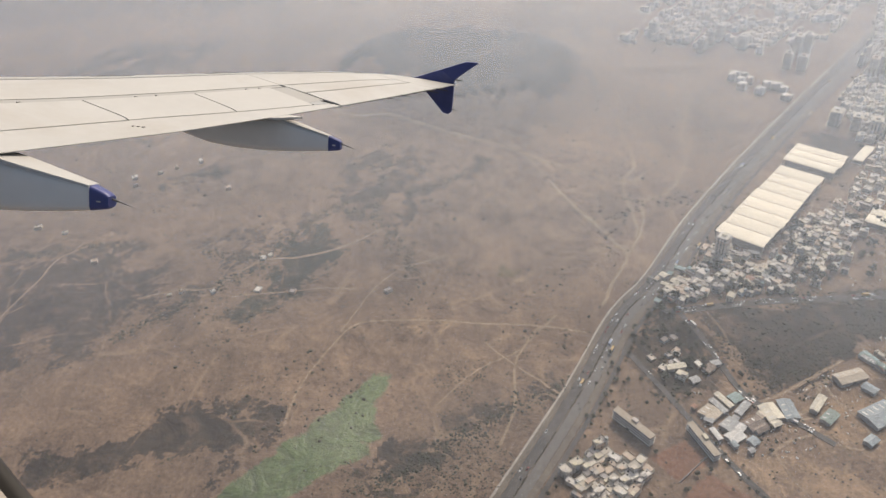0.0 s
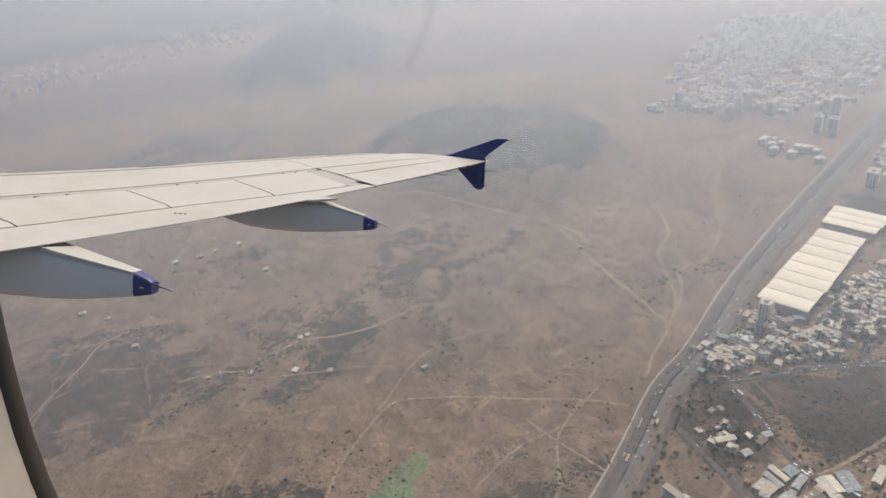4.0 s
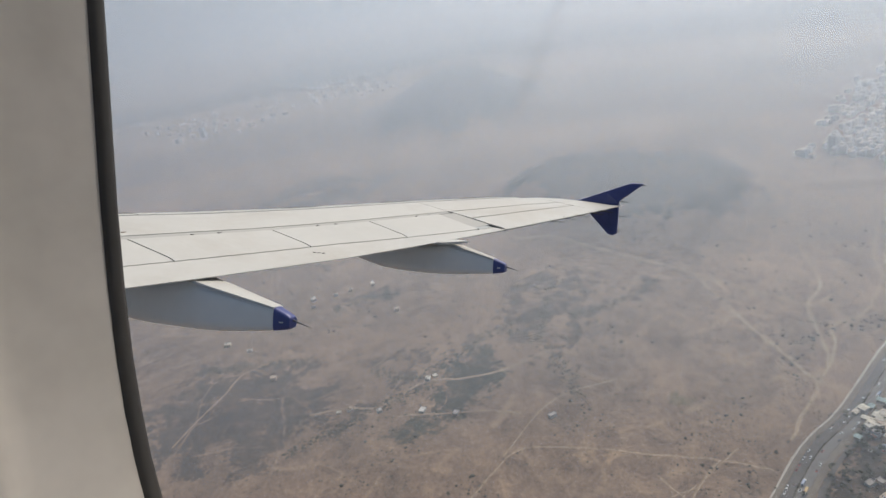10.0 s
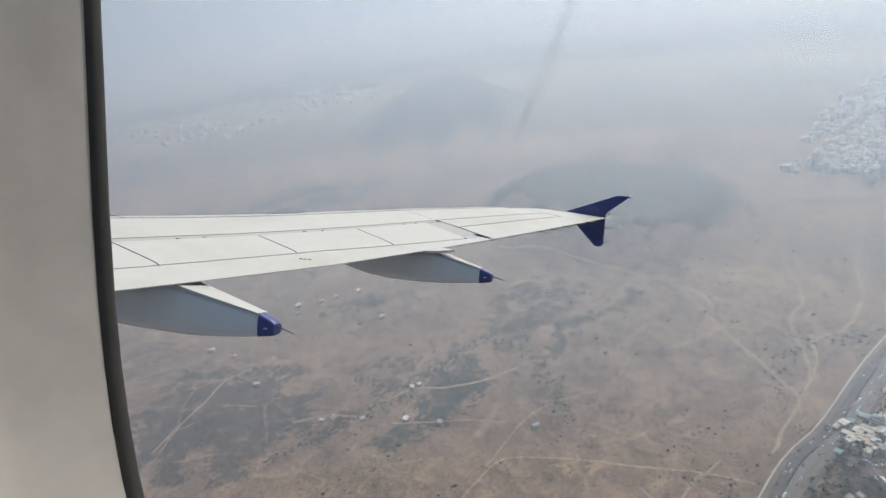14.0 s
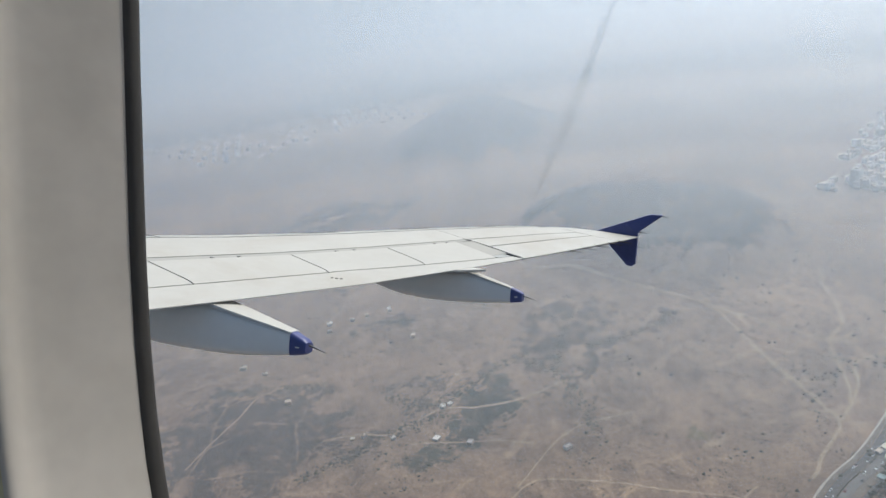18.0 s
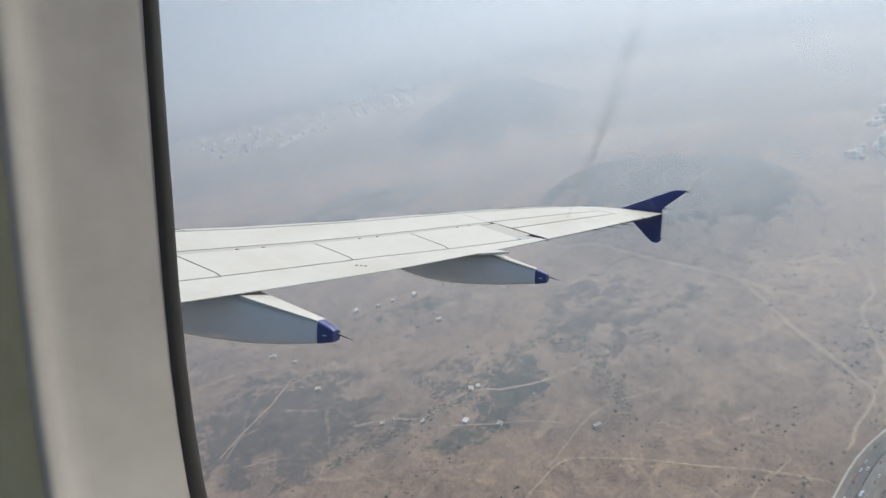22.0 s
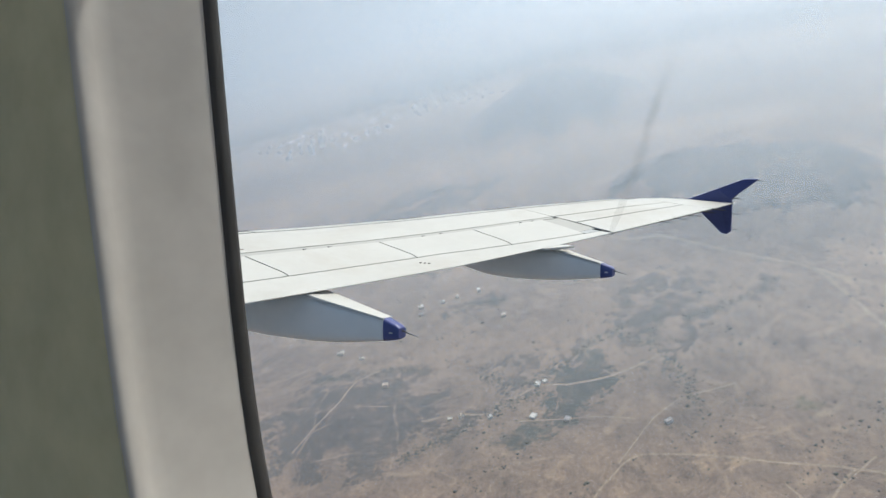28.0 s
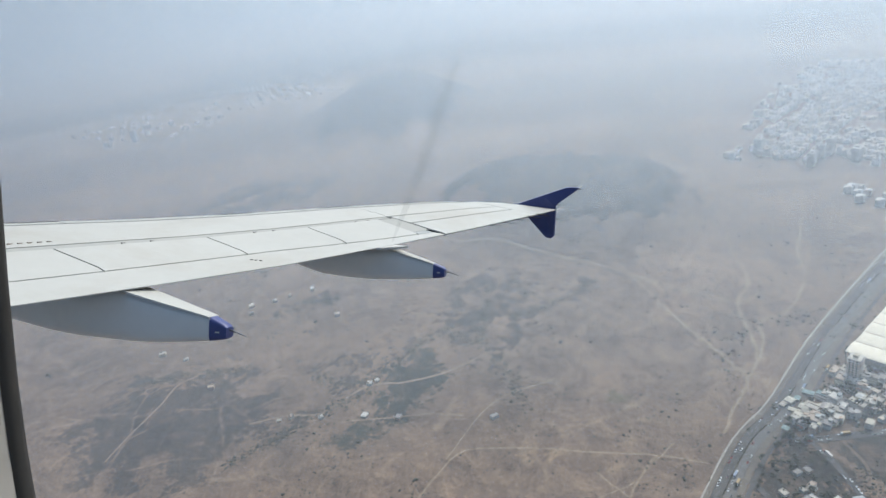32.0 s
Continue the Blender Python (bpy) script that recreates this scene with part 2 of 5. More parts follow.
VERGE = surface("dusty verge", (0.11, 0.096, 0.08), (0.21, 0.176, 0.14), 0.06, 0.95)
LEAF = surface("dusty foliage", (0.038, 0.040, 0.028), (0.082, 0.080, 0.055), 0.5, 0.85, vary=0.35, island=True)
BARK = surface("bark", (0.06, 0.045, 0.03), (0.12, 0.09, 0.065), 1.0, 0.95)
PAINT = surface("white aircraft paint", (0.485, 0.470, 0.432), (0.515, 0.500, 0.462), 0.45, 0.34, bump=0.02, fine=12, grain=0.1, soil=(0.36, 0.31, 0.245))
GREYP = surface("grey aircraft paint", (0.33, 0.335, 0.325), (0.39, 0.395, 0.38), 0.6, 0.36, bump=0.02)
STRIP = surface("weathered white paint", (0.365, 0.352, 0.322), (0.405, 0.392, 0.36), 0.9, 0.4, bump=0.02, grain=0.1)
# paler than PAINT: bounce light on the fairing's shaded sides is put into the colour
FAIR = surface("white fairing paint lightened for bounce", (0.70, 0.695, 0.65), (0.75, 0.745, 0.70), 0.7, 0.4, bump=0.02, grain=0.1)
NAVY = surface("navy blue paint", (0.048, 0.060, 0.185), (0.060, 0.074, 0.220), 0.8, 0.42, bump=0.0)
LATCH = surface("scuffed grey latch", (0.10, 0.098, 0.092), (0.17, 0.166, 0.156), 6.0, 0.6, bump=0)
GAP = surface("dark joint seal", (0.030, 0.030, 0.030), (0.060, 0.058, 0.055), 2.0, 0.8)
SEAL = surface("black rubber seal", (0.026, 0.023, 0.020), (0.046, 0.040, 0.034), 8.0, 0.7, bump=0)
LINER = surface("cream cabin lining", (0.375, 0.342, 0.300), (0.41, 0.374, 0.33), 6.0, 0.6, bump=0)
OLIVE = surface("olive grey cabin wall", (0.43, 0.375, 0.225), (0.50, 0.435, 0.265), 6.0, 0.8, bump=0)
CABIN = surface("white cabin lining", (0.80, 0.76, 0.67), (0.84, 0.80, 0.71), 3.0, 0.6, bump=0)
STEEL = surface("dark steel", (0.10, 0.10, 0.10), (0.2, 0.2, 0.2), 4.0, 0.45, 0.8)


def paint(base, shade=0.62, scale=0.25, rough=0.6, metal=0.0):
    return surface("sheet %.2f %.2f %.2f" % base, tuple(c * shade for c in base), base, scale, rough, metal, vary=0.12)


SHEETS = {"blue": paint((0.38, 0.43, 0.445)), "teal": paint((0.33, 0.43, 0.405)), "tan": paint((0.64, 0.55, 0.43)), "cream": paint((0.76, 0.70, 0.56)), "grey": paint((0.47, 0.47, 0.455)), "green": paint((0.30, 0.37, 0.33)),
          "rust": paint((0.42, 0.23, 0.15)), "white": paint((0.80, 0.78, 0.73)), "brown": paint((0.26, 0.20, 0.16)), "hall": paint((0.80, 0.72, 0.56), 0.88, 0.05)}
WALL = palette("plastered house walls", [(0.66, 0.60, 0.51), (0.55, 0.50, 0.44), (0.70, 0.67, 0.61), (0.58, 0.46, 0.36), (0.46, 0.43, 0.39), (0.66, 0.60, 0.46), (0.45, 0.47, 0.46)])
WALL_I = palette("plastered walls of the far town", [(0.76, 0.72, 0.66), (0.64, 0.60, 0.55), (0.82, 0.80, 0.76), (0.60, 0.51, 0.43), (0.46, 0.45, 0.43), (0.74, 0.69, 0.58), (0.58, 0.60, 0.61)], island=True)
ROOFT = palette("flat terrace roofs", [(0.56, 0.51, 0.43), (0.70, 0.65, 0.56), (0.42, 0.39, 0.36), (0.58, 0.48, 0.38), (0.78, 0.74, 0.67), (0.34, 0.31, 0.28), (0.66, 0.60, 0.48)])
PANE = surface("dark window glass", (0.035, 0.040, 0.045), (0.07, 0.075, 0.08), 0.5, 0.25, bump=0)
CONC = surface("weathered concrete", (0.30, 0.28, 0.26), (0.42, 0.40, 0.37), 0.15, 0.9, vary=0.12)
DOORM = surface("dark sheet door", (0.10, 0.10, 0.10), (0.18, 0.17, 0.16), 0.4, 0.7)


# ---- mesh builders ----
class Shape:
    """Gathers vertices and faces of one mesh."""
    def __init__(self):
        self.v, self.f = [], []

    def add(self, vs, fs):
        n = len(self.v)
        self.v += [tuple(p) for p in vs]
        self.f += [tuple(i + n for i in q) for q in fs]
        return self

    def box(self, x0, y0, z0, x1, y1, z1, m=None):
        vs = [Vector(p) for p in ((x0, y0, z0), (x1, y0, z0), (x1, y1, z0), (x0, y1, z0), (x0, y0, z1), (x1, y0, z1), (x1, y1, z1), (x0, y1, z1))]
        if m:
            vs = [m @ p for p in vs]
        return self.add(vs, [(0, 3, 2, 1), (4, 5, 6, 7), (0, 1, 5, 4), (1, 2, 6, 5), (2, 3, 7, 6), (3, 0, 4, 7)])

    def loft(self, rings, caps=True, closed=True):
        k = len(rings[0])
        vs = [p for r in rings for p in r]
        fs = []
        for a in range(len(rings) - 1):
            for b in range(k if closed else k - 1):
                c = (b + 1) % k
                fs.append((a * k + b, a * k + c, (a + 1) * k + c, (a + 1) * k + b))
        if caps:
            fs += [tuple(range(k))[::-1], tuple(range((len(rings) - 1) * k, len(rings) * k))]
        return self.add(vs, fs)

    def mesh(self, name, mat, smooth=False):
        me = bpy.data.meshes.new(name)
        me.from_pydata(self.v, [], self.f)
        bm = bmesh.new()
        bm.from_mesh(me)
        bmesh.ops.recalc_face_normals(bm, faces=bm.faces)
        bm.to_mesh(me)
        bm.free()
        if smooth:
            me.shade_smooth()
        me.materials.append(mat)
        return me


def thing(name, m, label, category, group="", kind=""):
    ob = new(name)
    ob.matrix_world = m
    ob.empty_display_size = 0.5
    return tagged(ob, label, category, group, kind)


def part(name, data, parent, label="", m=None):
    ob = new(name, data)
    ob.parent = parent
    if m is not None:
        ob.matrix_basis = m
    return tagged(ob, label) if label else ob


def solid(name, data, label, category, group="", kind="", m=None):
    ob = new(name, data)
    if m is not None:
        ob.matrix_world = m
    return tagged(ob, label, category, group, kind)


rng = random.Random(7)


# ---- ground ----
def hill(x, y):
    """Height of the land: flat under the settlements, with a flat-topped hill and low ridges beyond the highway."""
    def dome(cx, cy, rx, ry, h, turn, flat):
        c, s = math.cos(turn), math.sin(turn)
        u, v = ((x - cx) * c + (y - cy) * s) / rx, (-(x - cx) * s + (y - cy) * c) / ry
        d = math.sqrt(u * u + v * v)
        return h * max(0.0, min(1.0, (1 - d) / flat)) ** 1.4
    z = dome(1440, 625, 270, 330, 48, -0.5, 0.4) + dome(2260, 1080, 330, 330, 100, -0.4, 0.7)
    side = max(0.0, min(1.0, (x * 0.62 + y * 0.78 - 850) / 160))
    if side == 0.0 or (600 < x < 1400 and y < 330):
        return z
    far = max(0.0, min(1.0, (math.hypot(x - 700, y - 100) - 900) / 900))
    roll = noise.noise((x / 420.0, y / 420.0, 3.1)) * 14 * far + noise.noise((x / 190.0, y / 150.0, 7.7)) * 9 + noise.noise((x / 75.0, y / 60.0, 1.7)) * 2.6
    return z + max(-4.0, roll) * side * max(0.0, min(1.0, (x - 200) / 100))


sheet = Shape()
xs = [-3050.0 + 95 * i for i in range(34)] + [180.0 + 20 * i for i in range(25)] + [680.0 + 10 * i for i in range(72)] + [1400.0 + 20 * i for i in range(25)] + [1900.0 + 95 * i for i in range(44)]
ys = [-4500.0 + 95 * i for i in range(42)] + [-510.0 + 20 * i for i in range(44)] + [370.0 + 10 * i for i in range(94)] + [1310.0 + 20 * i for i in range(20)] + [1710.0 + 95 * i for i in range(30)]
GX, GY = len(xs), len(ys)
sheet.add([(x, y, hill(x, y)) for y in ys for x in xs],
          [(j * GX + i, j * GX + i + 1, (j + 1) * GX + i + 1, (j + 1) * GX + i) for j in range(GY - 1) for i in range(GX - 1)])
solid("ground", sheet.mesh("ground", GRASS, True), "dry brown grassland reaching to the hazy horizon", "ground", kind="structure")


def smooth_line(pts, step=18.0):
    """A rounded line through the given points."""
    out = []
    p = [pts[0]] + list(pts) + [pts[-1]]
    for i in range(1, len(p) - 2):
        n = max(2, int(math.dist(p[i], p[i + 1]) / step))
        for k in range(n):
            t = k / n
            out.append(tuple(0.5 * (2 * p[i][a] + (p[i + 1][a] - p[i - 1][a]) * t + (2 * p[i - 1][a] - 5 * p[i][a] + 4 * p[i + 1][a] - p[i + 2][a]) * t * t
                       + (3 * p[i][a] - p[i - 1][a] - 3 * p[i + 1][a] + p[i + 2][a]) * t ** 3) for a in (0, 1)))
    return out + [tuple(pts[-1])]


def strip(pts, width, z, thick=0.25, rag=0.0, shift=0.0, step=18.0):
    """A ribbon along a line, lying on the land, with a little thickness."""
    line = smooth_line(pts, step)
    s = Shape()
    rings = []
    for i, (x, y) in enumerate(line):
        a, b = line[max(0, i - 1)], line[min(len(line) - 1, i + 1)]
        d = Vector((b[0] - a[0], b[1] - a[1])).normalized()
        n = Vector((-d.y, d.x))
        w0, w1 = (width / 2 * (1 + rag * rng.uniform(-1, 1)) for _ in (0, 1))
        h = hill(x, y) + z
        p, q = Vector((x, y)) + n * (shift + w0), Vector((x, y)) + n * (shift - w1)
        rings.append([(p.x, p.y, h - thick), (p.x, p.y, h), (q.x, q.y, h), (q.x, q.y, h - thick)])
    return s.loft(rings)


def track(pts, width, z, step=9.0, mat=None, name="dirt_track", core=0.9):
    """A beaten track: a thin ribbon whose borders fade into the soil."""
    line = smooth_line(pts, step)
    vs, rim, fs = [], [], []
    for i, (x, y) in enumerate(line):
        a, b = line[max(0, i - 1)], line[min(len(line) - 1, i + 1)]
        d = Vector((b[0] - a[0], b[1] - a[1])).normalized()
        n = Vector((-d.y, d.x))
        wob = noise.noise((x / 14, y / 14, 3.0)) * width * 0.5
        fade = 0.85 + 0.3 * noise.noise((x / 60, y / 60, 8.0))
        for k, r in ((-1.3, 0.0), (-0.45, core), (0.45, core), (1.3, 0.0)):
            p = Vector((x, y)) + n * (wob + k * width * 0.5)
            h = hill(p.x, p.y)
            vs.append((p.x, p.y, h + z + (0.3 + 0.5 * max(0.0, min(1.0, (h - 9) / 8))) * min(1.0, abs(h))))
            rim.append(r * fade)
        if i:
            q = 4 * i
            fs += [(q - 4 + k, q - 3 + k, q + 1 + k, q + k) for k in range(3)]
    me = bpy.data.meshes.new(name)
    me.from_pydata(vs, [], fs)
    me.attributes.new("rim", "FLOAT", "POINT").data.foreach_set("value", rim)
    me.materials.append(mat or DIRT)
    return me


def depth(x, y, poly):
    """Distance inside (+) or outside (-) an outline."""
    best = 1e9
    for (x0, y0), (x1, y1) in zip(poly, poly[1:] + poly[:1]):
        dx, dy = x1 - x0, y1 - y0
        t = max(0.0, min(1.0, ((x - x0) * dx + (y - y0) * dy) / (dx * dx + dy * dy + 1e-9)))
        best = min(best, math.hypot(x - x0 - t * dx, y - y0 - t * dy))
    return best if inside(x, y, [poly]) else -best


def cover(name, poly, mat, z, soft, cell):
    """A sheet of ground cover over a plot, following the land; it carries the depth inside the plot as 'rim'."""
    xs, ys = [p[0] for p in poly], [p[1] for p in poly]
    x0, y0 = min(xs) - soft - cell, min(ys) - soft - cell
    nx, ny = int((max(xs) + soft + cell - x0) / cell) + 2, int((max(ys) + soft + cell - y0) / cell) + 2
    d = [[depth(x0 + i * cell, y0 + j * cell, poly) for i in range(nx)] for j in range(ny)]
    idx, vs, rim, fs = {}, [], [], []

    def vert(i, j):
        if (i, j) not in idx:
            x, y = x0 + i * cell, y0 + j * cell
            idx[(i, j)] = len(vs)
            h = hill(x, y)
            edge = max(0.0, min(1.0, 0.5 + 0.5 * d[j][i] / soft))
            vs.append((x, y, h + (z if z < 1.0 else 0.1 + z * min(1.0, edge * 1.6)) + 0.18 * min(1.0, abs(h))))
            rim.append(edge)
        return idx[(i, j)]
    for j in range(ny - 1):
        for i in range(nx - 1):
            if max(d[j][i], d[j][i + 1], d[j + 1][i], d[j + 1][i + 1]) > -0.62 * soft:
                fs.append((vert(i, j), vert(i + 1, j), vert(i + 1, j + 1), vert(i, j + 1)))
    me = bpy.data.meshes.new(name)
    me.from_pydata(vs, [], fs)
    me.attributes.new("rim", "FLOAT", "POINT").data.foreach_set("value", rim)
    me.materials.append(mat)
    me.shade_smooth()
    return me


plots = []


def field(name, pts, mat, z, label, category="field", soft=None):
    """A piece of land with an uneven border, a hand's width proud of the ground."""
    soft = soft or {SCRUB: 24.0, SAND: 24.0, MEADOW: 14.0, ALGAE: 12.0, BURNT: 13.0, CROP: 11.0}.get(mat, 9.0)
    plots.append(name)
    return solid(name, cover(name, pts, mat, 0.05 + 0.004 * len(plots), soft, 5.0), label, category, kind="structure")


def drape(name, poly, mat, label, cell=14.0, lift=2.5):
    """Scrub over a hill."""
    return solid(name, cover(name, poly, mat, lift, 60.0, cell), label, "scrub", kind="structure")


def inside(x, y, polys):
    for poly in polys:
        c = False
        j = len(poly) - 1
        for i in range(len(poly)):
            (xi, yi), (xj, yj) = poly[i], poly[j]
            if (yi > y) != (yj > y) and x < (xj - xi) * (y - yi) / (yj - yi) + xi:
                c = not c
            j = i
        if c:
            return True
    return False


def raw_mesh(s, name, mat):
    me = bpy.data.meshes.new(name)
    me.from_pydata(s.v, [], s.f)
    me.materials.append(mat)
    return me


HIGHWAY = [(345, 725), (408, 670), (475, 622), (578, 551), (692, 480), (754, 424), (886, 328), (1048, 190), (1201, 52), (1391, -123), (1548, -268)]
LANE = [(671, 508), (631, 490), (552, 460), (500, 440), (463, 425), (373, 379), (328, 345), (272, 305)]
CROSS_ROAD = [(730, 448), (705, 434), (700, 420), (706, 316), (702, 175), (703, -13), (691, -86), (673, -147), (653, -202), (638, -237)]
STREET = [(908, 35), (963, -15), (1011, -91), (1051, -160)]
TRACKA = [(542, 169), (502, 140), (458, 102), (424, 76), (399, 63)]
TRACKB = [(542, 111), (507, 67), (476, 50), (483, -10), (481, -64), (484, -115), (482, -148)]
TRACKC = [(542, 169), (548, 156), (542, 113), (555, 72), (532, -11)]
TRACKD = [(659, 69), (582, 47), (557, 24), (526, -35)]
TRACKE = [(528, 373), (544, 328), (569, 311), (582, 283), (553, 255), (501, 251)]
TRACKF = [(297, 161), (355, 131), (381, 48), (412, 20), (456, -54), (490, -78)]
TRACKG = [(532, -177), (489, -141), (430, -92), (394, -57), (330, -38)]
TRACKH = [(491, 389), (429, 371), (387, 310), (388, 246), (339, 173)]
TRACKI = [(514, 448), (523, 384), (530, 335)]
TRACKJ = [(1579, 959), (1472, 924), (1312, 863), (1259, 766), (1196, 669), (1150, 591), (1110, 548)]
TRACKK = [(1231, 367), (1169, 379), (1101, 380), (1038, 387), (990, 416), (874, 424), (810, 453)]
TRACKL = [(1574, 218), (1446, 196), (1406, 192), (1345, 221), (1294, 223), (1133, 286), (1054, 302), (967, 351), (937, 399), (886, 411), (813, 450)]
TRACKM = [(693, -86), (749, -119), (772, -173), (822, -210)]
HEDGE1 = [(580, -81), (525, -79), (483, -73)]
HEDGE2 = [(563, -75), (558, -126), (570, -185)]
HEDGE3 = [(485, -15), (428, -18), (374, -25)]
HEDGE4 = [(470, -67), (409, -54), (368, -48)]
HEDGE5 = [(425, 74), (397, 54), (391, 32)]
HEDGE6 = [(546, 71), (540, 24), (521, -25)]
WALL1 = [(577, 144), (543, 127), (548, 92), (557, 72), (550, 40), (541, -1)]
WALL2 = [(636, 86), (588, 62)]
WALL3 = [(619, 49), (550, 16)]
WALL4 = [(564, 139), (590, 65)]
WALL5 = [(412, 516), (366, 476), (425, 423)]
WALL6 = [(465, 487), (494, 450)]
WALL7 = [(573, -32), (540, -52)]
WALL8 = [(452, -107), (475, -122), (467, -137)]
DIAG_ROAD = [(531, -201), (504, -214), (443, -249), (404, -299), (365, -341), (322, -381), (303, -398)]
LANE_TWO = [(703, 421), (662, 408), (606, 399), (560, 389), (532, 360), (496, 330)]
GARDEN_ONE = [(669, 485), (703, 418), (606, 404), (576, 448), (594, 470)]
TRACKW = [(484, 399), (501, 376), (510, 339), (498, 330), (489, 310), (496, 284), (488, 265)]
TRACKX = [(565, 330), (575, 310), (548, 303), (526, 293), (502, 292)]
TRACKY = [(552, 389), (561, 360), (583, 313), (605, 271)]
TRACKZ = [(669, 649), (632, 621), (588, 581), (557, 561)]
TRACKN = [(559, 860), (614, 852), (673, 823), (712, 793), (715, 719), (702, 660), (691, 583), (673, 531)]
TRACKO = [(577, 706), (625, 658), (650, 612), (683, 583), (708, 559)]
TRACKP = [(521, 645), (569, 625), (631, 617), (689, 583)]
TRACKQ = [(699, 814), (786, 772), (822, 730), (842, 681)]
TRACKR = [(736, 1256), (779, 1247), (838, 1225), (883, 1219), (916, 1188)]
TRACKS = [(793, 1083), (802, 1031), (799, 984), (849, 933), (857, 880), (872, 828), (907, 776)]
TRACKT = [(1023, 373), (998, 424), (1111, 552)]
TRACKU = [(775, 956), (783, 899), (785, 849), (777, 799)]
TRACKV = [(1110, 548), (1011, 520), (919, 487), (844, 459), (810, 453), (759, 482), (718, 504)]

field("meadow", [(426, 126), (421, 78), (393, 62), (376, 95)], SAND, 0.38, "harvested straw-yellow plot")
field("sand_patch", [(419, 296), (452, 241), (447, 215), (412, 223), (403, 273)], SAND, 0.35, "bare ochre sand with wheel marks")
field("sand_patch", [(481, 416), (491, 389), (457, 317), (422, 303), (403, 346), (428, 382)], SAND, 0.30, "bare sandy ground")
field("sand_patch", [(401, 373), (402, 294), (357, 255), (320, 325)], SAND, 0.30, "pale eroded sandy soil")
field("yard", [(586, 265), (588, 252), (557, 237), (553, 252)], SAND, 0.45, "sandy factory yard")
field("yard", [(554, 325), (575, 281), (545, 238), (499, 280), (495, 334)], SAND, 0.20, "sandy factory forecourt")
field("sand_patch", [(374, -266), (408, -313), (382, -326), (345, -293), (346, -268)], SAND, 0.30, "bare ochre soil beside the road")
field("sand_patch", [(709, 729), (722, 716), (702, 694), (690, 711)], SAND, 0.40, "bare trodden patch at a track crossing")
field("scrubland", [(700, 420), (711, 274), (707, 110), (702, -87), (680, -41), (662, 105), (645, 196), (611, 273), (582, 290), (566, 323), (566, 363)], SCRUB, 0.30, "dark burnt-over scrubland beside the highway")
field("scrubland", [(715, -121), (748, -222), (675, -242), (667, -205), (682, -164)], SCRUB, 0.30, "dark scrub between the road and the town")
field("scrubland", [(661, 496), (694, 429), (628, 393), (580, 397), (577, 471)], SCRUB, 0.30, "dark scrub yard with ruined sheds")
field("burnt_field", [(345, 431), (372, 392), (356, 361), (318, 345), (309, 410)], SCRUB, 0.30, "dark brown fallow plot")
field("yard", [(1037, 159), (1114, 85), (1073, 16), (997, 54), (964, 99)], SCRUB, 0.30, "grey depot yard")
field("scrubland", [(313, -70), (359, -100), (345, -149), (315, -161), (297, -133)], SCRUB, 0.30, "dark scrub on a slope")
field("scrubland", [(544, -370), (549, -414), (481, -419), (473, -390)], SCRUB, 0.30, "dark thicket")
field("scrubland", [(542, 1120), (555, 1082), (560, 1027), (587, 999), (601, 966), (598, 909), (572, 854), (546, 859), (534, 899), (506, 910), (490, 925), (523, 924), (537, 984), (522, 1031), (511, 1096)], SCRUB, 0.30, "dark scrub round the pond")
field("scrubland", [(543, 787), (532, 757), (525, 716), (511, 681), (500, 711), (492, 741), (502, 776), (522, 775)], SCRUB, 0.30, "dark scrub beside the green pond")
for plot in ([(900, 1300), (935, 1150), (850, 1080), (760, 1060), (690, 1120), (700, 1260), (790, 1330)], [(900, 1010), (985, 830), (910, 790), (840, 900), (830, 960)], [(1150, 800), (1140, 720), (1010, 700), (900, 720), (900, 790), (1000, 850)], [(1480, 1560), (1750, 1380), (1760, 1180), (1640, 1190), (1480, 1400)], [(1250, 1330), (1390, 1230), (1380, 1040), (1270, 1060)]):
    field("scrubland", plot, THIN, 0.3, "thin grey scrub on the dry slopes", soft=60.0)
field("scrubland", [(950, 905), (925, 850), (860, 825), (800, 855), (715, 940), (735, 965), (820, 905), (880, 915)], VALLEY, 0.3, "dark green scrub in a shallow valley", soft=26.0)
field("meadow", [(495, 123), (501, 95), (488, 76), (468, 101)], MEADOW, 0.40, "yellow-green garden plot")
field("meadow", [(573, -32), (580, -81), (540, -80), (523, -44), (544, -26)], MEADOW, 0.30, "faded grass field")
field("meadow", [(431, 70), (442, -10), (415, -6), (393, 40), (402, 63)], MEADOW, 0.30, "pale grazing field")
field("meadow", [(376, 95), (391, 57), (357, 34), (322, 83)], MEADOW, 0.30, "straw-coloured field")
field("puddle", [(792, 627), (816, 613), (794, 592), (781, 607)], MEADOW, 0.35, "dried-up greenish waterhole in grassland")
field("pond", [(474, 914), (499, 892), (519, 868), (535, 856), (547, 835), (565, 825), (578, 806), (595, 802), (609, 785), (627, 773), (628, 757), (611, 762), (593, 771), (566, 774), (542, 765), (537, 783), (521, 775), (512, 802), (494, 828), (479, 850), (452, 873)], ALGAE, 0.40, "algae-green pond in a hollow")
field("sports_ground", [(412, 519), (478, 461), (447, 429), (366, 476)], REDSOIL, 0.40, "levelled red earth sports ground")
field("yard", [(496, 507), (513, 468), (487, 451), (466, 486)], REDSOIL, 0.40, "red earth courtyard")
field("yard", [(596, 147), (633, 84), (586, 63), (567, 137)], REDSOIL, 0.40, "walled red earth yard")
field("yard", [(814, -40), (833, -98), (755, -143), (726, -77), (756, -32)], REDSOIL, 0.30, "cleared building plot")
field("yard", [(839, -111), (772, -173), (737, -173), (786, -118)], REDSOIL, 0.30, "cleared brown plot beside the town")
